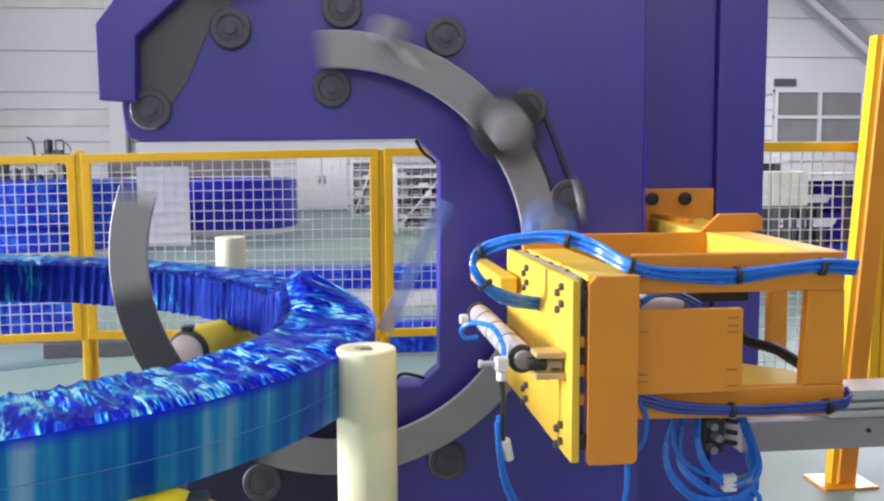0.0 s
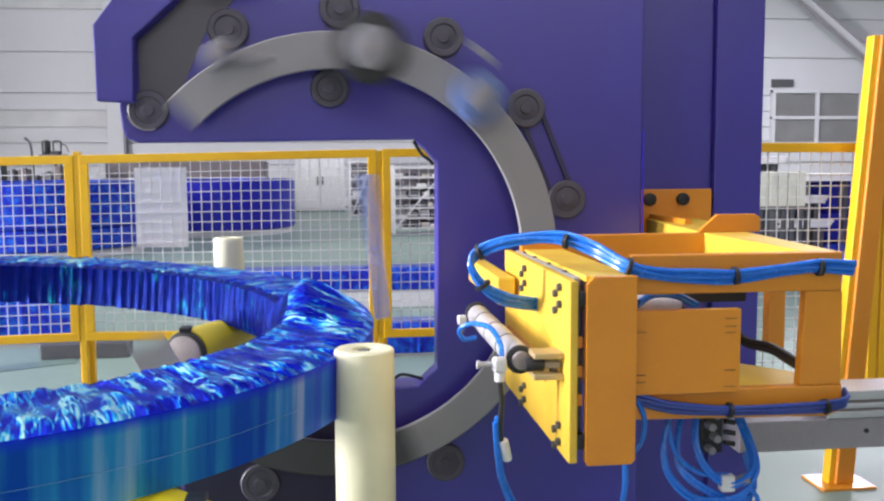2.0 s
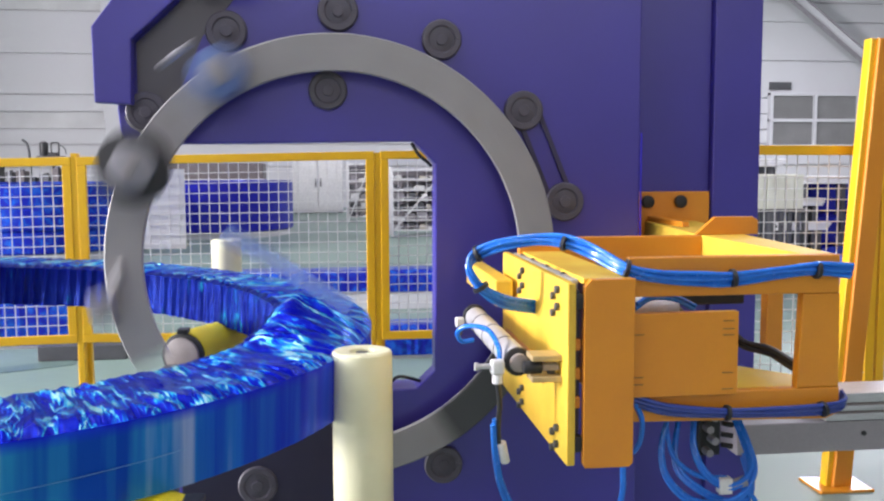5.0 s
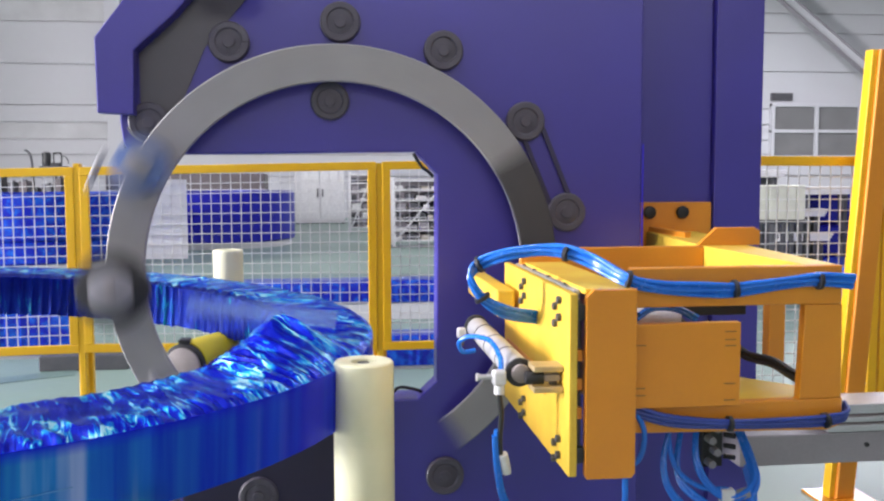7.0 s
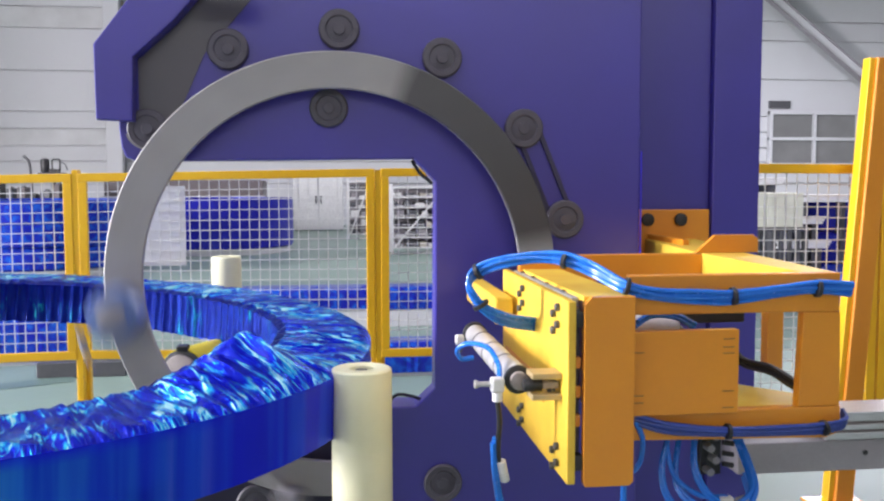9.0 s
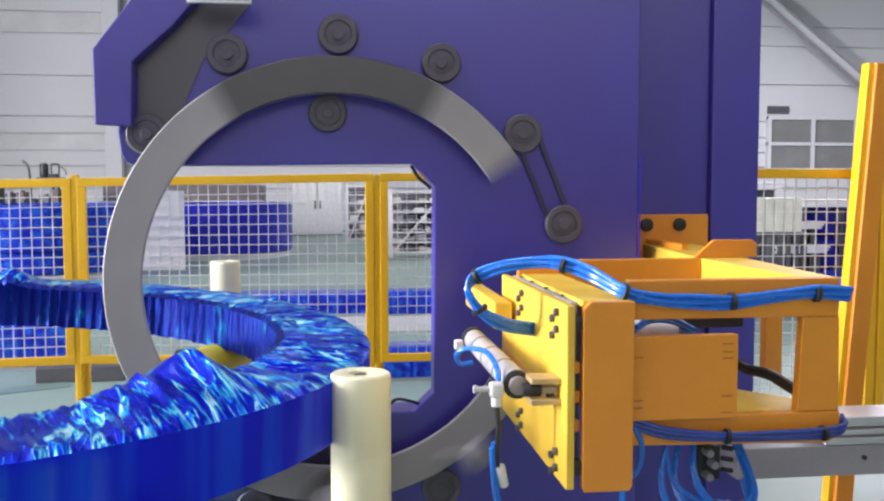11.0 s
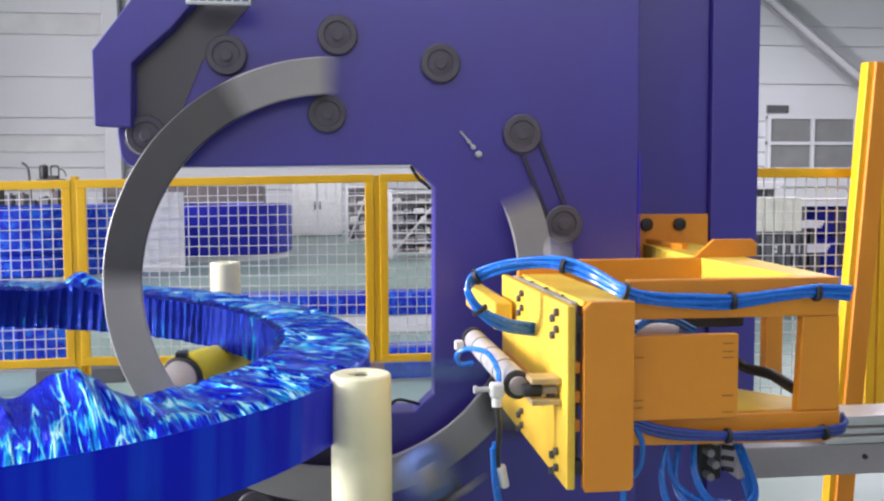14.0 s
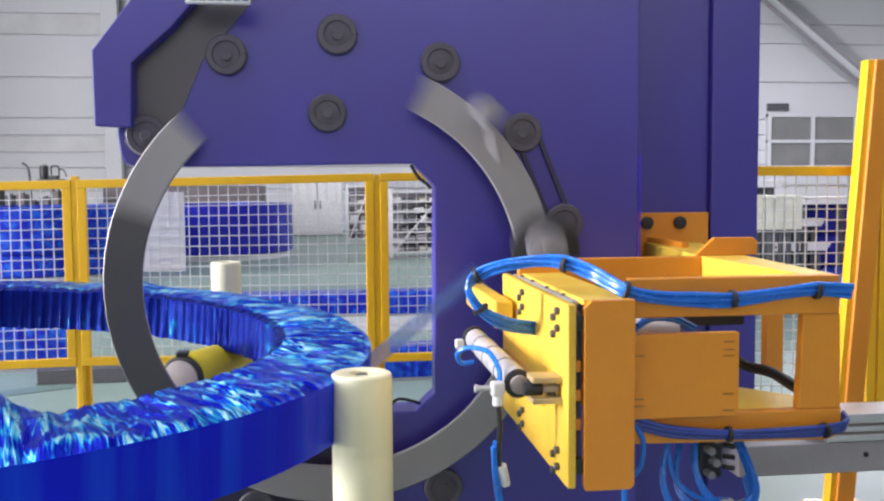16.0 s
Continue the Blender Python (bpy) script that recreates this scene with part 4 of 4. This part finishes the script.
def rail_beam():
    b = thing("linear_rail", (1.6, 2.8, 0.45), "grey steel beam with aluminium rail fixed to the column", "rail")
    part("beam", box(1.30, 3.2, 2.75, 2.92, 0.475, 0.578, 0.004), M_BEAM, b)
    for z0, z1 in ((0.58, 0.603), (0.612, 0.63), (0.64, 0.672)):
        part("rail_profile", box(1.6, 3.2, 2.745, 2.9, z0, z1, 0.003), M_ALU, b)
    part("rail_core", box(1.6, 3.2, 2.76, 2.89, 0.5795, 0.671, 0), M_GREYHUB, b)
    part("bolt", cyl((1.74, 2.743, 0.535), (1.74, 2.7498, 0.535), 0.008, seg=10), M_BLACK, b)
    part("leg", box(2.75, 2.85, 2.78, 2.88, 0.0, 0.4745, 0.004), M_BEAM, b)


def hose(name, strands, points, r, gap, mat, label, ties=()):
    """A bundle of air hoses: strands that run side by side, held by black ties."""
    h = thing(name, points[0], label, "hose", "air hoses")
    for k in range(strands):
        a = k * math.tau / max(strands, 1) + 0.6
        off = Vector((0.25 * math.cos(a), 0.5 * math.cos(a + 1.0), math.sin(a))) * (gap if strands > 1 else 0)
        pts = [Vector(p) + off * (1 + 0.35 * math.sin(i * 1.7 + k * 2.1)) for i, p in enumerate(points)]
        part("hose_strand", tube(pts, r), mat, h, smooth=True)
    for i in ties:
        p, q = Vector(points[i]), Vector(points[min(i + 1, len(points) - 1)])
        d = (q - p).normalized() * 0.004
        part("cable_tie", cyl(p - d, p + d, gap + r + 0.003, seg=14), M_BLACK, h, "black cable tie", True)
    return h


def hoses():
    top = [(0.466, 2.05, 1.094), (0.379, 2.0, 1.12), (0.324, 1.98, 1.153), (0.296, 1.98, 1.198), (0.318, 1.98, 1.229), (0.369, 1.95, 1.254), (0.441, 1.93, 1.262), (0.496, 1.9, 1.258),
           (0.547, 1.86, 1.242), (0.595, 1.785, 1.212), (0.665, 1.78, 1.193), (0.75, 1.78, 1.187), (0.823, 1.78, 1.189), (0.933, 1.78, 1.2), (1.008, 1.78, 1.203), (1.086, 1.78, 1.199)]
    hose("hose_bundle", 5, top, 0.0051, 0.0112, M_HOSE, "bundle of blue air hoses looped over the yellow frame", (2, 4, 7, 9, 12, 14))
    low = [(0.617, 1.79, 0.933), (0.695, 1.78, 0.915), (0.818, 1.78, 0.903), (0.943, 1.78, 0.899), (1.032, 1.78, 0.903), (1.085, 1.79, 0.912), (1.114, 1.85, 0.915)]
    hose("hose_bundle", 5, low, 0.0047, 0.0092, M_HOSEDK, "dark blue hose bundle along the frame's lower edge", (2, 4))
    rear = [(0.327, 2.1, 1.011), (0.297, 2.1, 1.009), (0.285, 2.08, 1.035), (0.306, 2.05, 1.054), (0.339, 1.98, 1.057), (0.349, 1.9, 1.036), (0.345, 1.86, 1.012)]
    hose("air_hose", 1, rear, 0.006, 0.0, M_HOSE, "short blue air hose between the cylinder fittings")
    hose("air_hose", 1, [(0.338, 1.848, 0.968), (0.343, 1.85, 0.922), (0.342, 1.86, 0.87), (0.345, 1.87, 0.83)], 0.0058, 0.0, M_BLACK, "black air hose hanging from the elbow fitting")
    d = hose("air_hose", 2, [(0.333, 1.86, 0.88), (0.336, 1.87, 0.83), (0.341, 1.88, 0.79), (0.357, 1.9, 0.725), (0.399, 1.95, 0.639), (0.47, 2.0, 0.58)], 0.006, 0.009, M_HOSE, "pair of blue air hoses hanging down")
    part("connector", cyl((0.35, 1.87, 0.83), (0.362, 1.885, 0.782), 0.0105, seg=14, bevel=0.002), M_WHITE, d, "white push connector", True)
    loops = [[(0.739, 1.9, 0.88), (0.712, 1.88, 0.799), (0.721, 1.86, 0.735), (0.78, 1.85, 0.685), (0.871, 1.85, 0.682), (0.92, 1.86, 0.733), (0.925, 1.9, 0.791), (0.91, 1.95, 0.86)],
             [(0.805, 1.92, 0.88), (0.787, 1.88, 0.796), (0.812, 1.86, 0.74), (0.864, 1.85, 0.716), (0.913, 1.86, 0.748), (0.916, 1.92, 0.811), (0.9, 1.95, 0.87)],
             [(0.726, 1.9, 0.88), (0.738, 1.88, 0.785), (0.794, 1.87, 0.737), (0.861, 1.86, 0.729), (0.918, 1.86, 0.687), (0.93, 1.87, 0.66)],
             [(0.784, 1.95, 0.88), (0.753, 1.9, 0.759), (0.801, 1.87, 0.702), (0.88, 1.87, 0.67), (0.925, 1.88, 0.69), (0.922, 1.92, 0.76)]]
    for i, q in enumerate(loops):
        hose("hose_loop", 2 if i != 2 else 1, q, 0.0058, 0.008, M_HOSE, "loop of blue air hose hanging under the yellow frame")
    v = thing("valve_block", (0.85, 1.92, 0.76), "black valve block with pale fittings under the frame", "valve")
    part("body", box(0.822, 0.872, 1.93, 1.97, 0.76, 0.919, 0.004), M_BLACK, v)
    for k in range(5):
        part("fitting", cyl((0.835 + 0.012 * (k % 2), 1.90, 0.775 + k * 0.027), (0.835 + 0.012 * (k % 2), 1.9295, 0.775 + k * 0.027), 0.009, seg=12), M_SPOOL, v, smooth=True)
        part("fitting", cyl((0.875, 1.93, 0.785 + k * 0.025), (0.9, 1.93, 0.78 + k * 0.025), 0.006, seg=10), M_BLACK, v, smooth=True)
    t = thing("hose_fitting", (0.85, 1.86, 0.70), "pale grey tee fitting among the hoses", "fitting")
    part("body", box(0.835, 0.866, 1.845, 1.87, 0.698, 0.735, 0.004), M_WHITE, t)
    part("nut", cyl((0.8665, 1.857, 0.715), (0.9, 1.857, 0.725), 0.012, seg=12), M_SPOOL, t, smooth=True)
    hose("air_hose", 1, [(0.617, 1.79, 0.933), (0.639, 1.8, 0.888), (0.641, 1.82, 0.833), (0.627, 1.84, 0.805), (0.6, 1.86, 0.82)], 0.006, 0.0, M_HOSE, "blue air hose bent behind the front plate")
    hose("air_hose", 1, [(0.606, 1.80, 0.83), (0.606, 1.82, 0.781), (0.606, 1.82, 0.736), (0.606, 1.84, 0.672), (0.62, 1.86, 0.6)], 0.007, 0.0, M_HOSE, "blue air hose hanging from the front plate")
    hose("cable_bundle", 4, [(0.93, 2.1, 1.05), (0.951, 2.05, 1.015), (0.969, 2.02, 0.998), (0.991, 1.95, 0.995), (1.01, 1.9, 0.982), (1.026, 1.86, 0.97)], 0.006, 0.009, M_BLACK, "bundle of black cables inside the frame")
    hose("air_hose", 2, [(0.643, 1.86, 1.122), (0.694, 1.9, 1.135), (0.753, 1.92, 1.128), (0.812, 1.95, 1.102)], 0.005, 0.008, M_HOSE, "blue air hoses on the white valve body")


# ---- the hall behind the fence ----
def background():
    wrapped_bar(-1.3, 1.6, 9.0, 9.35, 0.18, 0.40, "long low bundle wrapped in blue film on a pale skid")
    wrapped_bar(0.28, 2.3, 6.62, 6.9, 0.03, 0.255, "low dark blue film-wrapped bundle on the floor")
    wrapped_bar(-5.2, -2.12, 7.4, 7.75, 0.03, 0.45, "low blue film-wrapped bundle behind the fence")
    wrapped_stack((6.4, 11.3, 0), 1.5, 1.22, 3, "stack of dark blue wrapped coils behind the fence", 0.15, M_FILMDARK)
    wrapped_stack((6.6, 8.6, 0), 1.5, 0.5, 1, "low blue film-wrapped coil on the floor", 0.1)
    p = thing("pallet_block", (-1.95, 6.95, 0), "dark grey block lying on the floor behind the fence", "block")
    for x in (-2.2, -1.86):
        part("block", box(x, x + 0.3, 6.9, 7.05, 0, 0.115, 0.008), M_STEELDK, p)
    tagged(part("floor_stripe", prism([(-3.6, 5.9), (-1.9, 6.75), (-1.95, 6.95), (-3.6, 6.15)], 0.001, 0.004, axis="z"), M_MARK), "dark green line across the floor", "marking", kind="structure")
    tagged(part("floor_stripe", prism([(-12, 13.2), (12, 13.2), (12, 13.45), (-12, 13.45)], 0.001, 0.004, axis="z"), M_MARK), "dark green line across the floor", "marking", kind="structure")
    for x in (2.9, 3.65, 4.4, 5.15):
        tagged(part("floor_joint", box(x - 0.004, x + 0.004, 4.0, 9.0, 0.0006, 0.002, 0), M_JOINT), "thin dark joint in the floor", "joint", kind="structure")
    for y in (5.0, 6.2, 7.4):
        tagged(part("floor_joint", box(2.4, 6.0, y - 0.004, y + 0.004, 0.0022, 0.003, 0), M_JOINT), "thin dark joint in the floor", "joint", kind="structure")
    # bench with machine parts along the far side
    b = thing("work_bench", (-8.0, 22.5, 0), "grey workbench crowded with dark machine parts", "bench")
    part("top", box(-9.5, -5.9, 22, 23, 1.0, 1.08, 0.01), M_BEAM, b)
    for x in (-9.4, -7.7, -6.1):
        part("leg", box(x, x + 0.1, 22.1, 22.9, 0, 0.9995, 0.01), M_BEAM, b)
    rnd = random.Random(5)
    for i in range(13):
        x = -9.1 + i * 0.265
        h = rnd.uniform(0.14, 0.46)
        w = rnd.uniform(0.12, 0.24)
        t = thing("machine_part", (x, 22.3, 1.08), "dark machine part on the workbench", "machine part", "parts on the bench")
        part("body", box(x - w / 2, x + w / 2, 22.1, 22.5, 1.081, 1.08 + h, 0.02), (M_STEELDK, M_CLUTTER, M_BLACK)[i % 3], t)
        part("spindle", cyl((x, 22.3, 1.0805 + h), (x, 22.3, 1.12 + h), 0.05, seg=12), M_STEELDK, t)
    d = thing("bench_drill", (-6.65, 22.3, 1.08), "black bench drill on the far workbench", "drill")
    part("column", cyl((-6.7, 22.75, 1.081), (-6.7, 22.75, 1.699), 0.05, seg=14), M_STEELDK, d)
    part("table", box(-6.99, -6.42, 22.5, 22.9, 1.7, 1.745, 0.01), M_STEELDK, d)
    part("motor", cyl((-6.87, 22.7, 1.746), (-6.87, 22.7, 2.07), 0.1, seg=20, bevel=0.03), M_BLACK, d, smooth=True)
    part("motor_cap", cyl((-6.87, 22.7, 2.0705), (-6.87, 22.7, 2.1), 0.06, seg=16, bevel=0.008), M_BEAM, d, smooth=True)
    part("head", box(-6.77, -6.55, 22.62, 22.78, 1.746, 1.83, 0.015), M_BLACK, d)
    part("guard", tube([(-6.7, 22.7, 1.83), (-6.705, 22.7, 2.03), (-6.66, 22.7, 2.06), (-6.56, 22.7, 2.06), (-6.525, 22.7, 2.02), (-6.53, 22.7, 1.746)], 0.018), M_BLACK, d, smooth=True)
    part("lever", tube([(-6.52, 22.68, 1.98), (-6.44, 22.68, 1.98), (-6.37, 22.68, 1.88), (-6.36, 22.68, 1.8)], 0.014), M_STEELDK, d, smooth=True)
    l = thing("bench_lamp", (-7.3, 22.4, 1.08), "thin dark bench lamp arm", "lamp")
    part("arm", tube([(-7.2, 22.75, 1.081), (-7.21, 22.75, 1.6), (-7.25, 22.75, 2.0), (-7.37, 22.75, 2.14)], 0.03), M_STEELDK, l, smooth=True)
    m = thing("machine_cabinet", (-3.6, 23.5, 0), "long low grey-brown machine cabinet", "cabinet")
    part("body", box(-5.6, -1.75, 23, 24.2, 0.08, 1.56, 0.03), M_CLUTTER, m)
    part("plinth", box(-5.55, -1.8, 23.05, 24.1, 0, 0.0795, 0), M_STEELDK, m)
    part("ledge", box(-5.65, -1.7, 22.9, 22.999, 1.02, 1.17, 0.01), M_WALL, m, "pale front ledge")
    # white goods on stands to the right
    k = thing("steel_stand", (4.7, 9.3, 0), "dark slatted steel stand carrying white boxes", "stand")
    part("top", box(4.3, 5.0, 9.0, 9.6, 0.93, 0.97, 0.005), M_STEELDK, k)
    for i in range(8):
        part("slat", box(4.31 + i * 0.09, 4.35 + i * 0.09, 9.0, 9.04, 0.55, 0.9295, 0.003), M_STEELDK, k)
    for x in (4.31, 4.95):
        for y in (9.05, 9.55):
            part("leg", box(x, x + 0.04, y, y + 0.04, 0, 0.9295, 0.003), M_STEELDK, k)
    for i in range(6):
        bx = part("white_box", box(4.335 + i * 0.103, 4.43 + i * 0.103, 9.05, 9.5, 0.971, 1.33 + 0.006 * (i % 2), 0.006), M_CREAMBOX)
        tagged(bx, "upright cream-white carton standing on the stand", "carton", "white cartons")
    for x0, z0 in ((4.95, 0.97), (5.02, 0.69), (5.3, 1.22), (4.45, 1.42)):
        s = thing("sheet_pile", (x0 + 0.3, 9.9, 0), "pale pile of sheets on a trestle", "sheet pile", "sheet piles")
        for j in range(3):
            part("sheet", box(x0 + 0.03 * (j % 2), x0 + 0.62 + 0.02 * j, 9.75, 10.3, z0 + j * 0.03, z0 + 0.027 + j * 0.03, 0.004), M_PAPER, s)
        for x in (x0 + 0.06, x0 + 0.52):
            part("trestle", box(x, x + 0.05, 9.8, 10.2, 0, z0 - 0.0005, 0.003), M_STEELDK, s)


# ---- motion ----
def motions():
    rows = []
    for k in range(161):
        t = k * 0.1
        rows.append((t, pose(*RING, 0, -ring_angle(t), 0)))
    walk(ring_thing, rows)
    rows = []
    for k in range(33):
        t = k * 0.5
        rows.append((t, pose(*COIL, 0.4, 2.2, 0) @ pose(0, 0, 0, 0, 0, -4.45 * t)))
    walk(coil_thing, rows)
    rows = []
    for k in range(161):
        t = k * 0.1
        a = radians(ring_angle(t) - 50)
        far = Vector((RING[0] + 0.66 * math.cos(a), RING[2] + 0.66 * math.sin(a)))
        mid = Vector((0.045, 0.92))
        near = mid + Vector((0.1 * math.cos(a - 1.2), 0.06 * math.sin(a - 1.2)))
        d = far - near
        turn = math.degrees(math.atan2(d.y, d.x))
        rows.append((t, pose(near.x, 2.846, near.y, 0, -turn, 0) @ pose(0, 0, 0, 24, 0, 0)))
    walk(web_thing, rows)


LAG_T = (0, 0.5, 1.0, 1.5, 2.0, 2.5, 3.0, 3.5, 4.0, 6.5, 7.0, 7.5, 8.0, 8.5, 9.0, 11.5, 12.0, 12.5, 13.0, 13.5, 14.0, 14.5, 15.0, 15.5, 16.0)
LAG_A = (-4, -4.6, -3.4, -6, -4, 0, 7.7, -8, 9, 0, -6.4, 0.7, -10, -4, -10, 1.6, -11, -14, -14, -14, -6.4, 1, -5.7, -3.4, -6)


def ring_angle(t):
    """Angle of the ring's gap, in degrees."""
    lag = np.interp(t, LAG_T, LAG_A)
    return 98 + 380.8 * t + float(lag)


hall()
cabinet()
wrapped_stack((-2.6, 20.2, 0), 1.7, 1.16, 1, "stack of big coils wrapped in dark blue film", film=M_FILMDARK)
wrapped_stack((-5.0, 16.0, 0), 1.75, 1.2, 3, "stack of big coils wrapped in blue film, on the floor")
rack(1.17, 2.3, 18.6, 1.45, "steel racks")
rack(0.36, 1.0, 24.0, 1.6, "steel racks")
rack(2.34, 3.4, 18.9, 1.6, "steel racks")
background()
fences()
machine()
ring_thing = wrapping_ring()
web_thing = film_web()
coil_thing = coil()
cream_roller(0.066, 2.3, 0.078, 0.953, 0.45, "guide rollers")
cream_roller(-0.514, 4.4, 0.07, 1.084, 0.6, "guide rollers")
support_roller(-0.555, 3.36, -0.36, 3.95, 0.088, 0.738, "support rollers", 0.06)
support_roller(-0.275, 1.715, -0.62, 2.07, 0.075, 0.708, "support rollers")
press_unit()
air_cylinder()
rail_beam()
hoses()
motions()
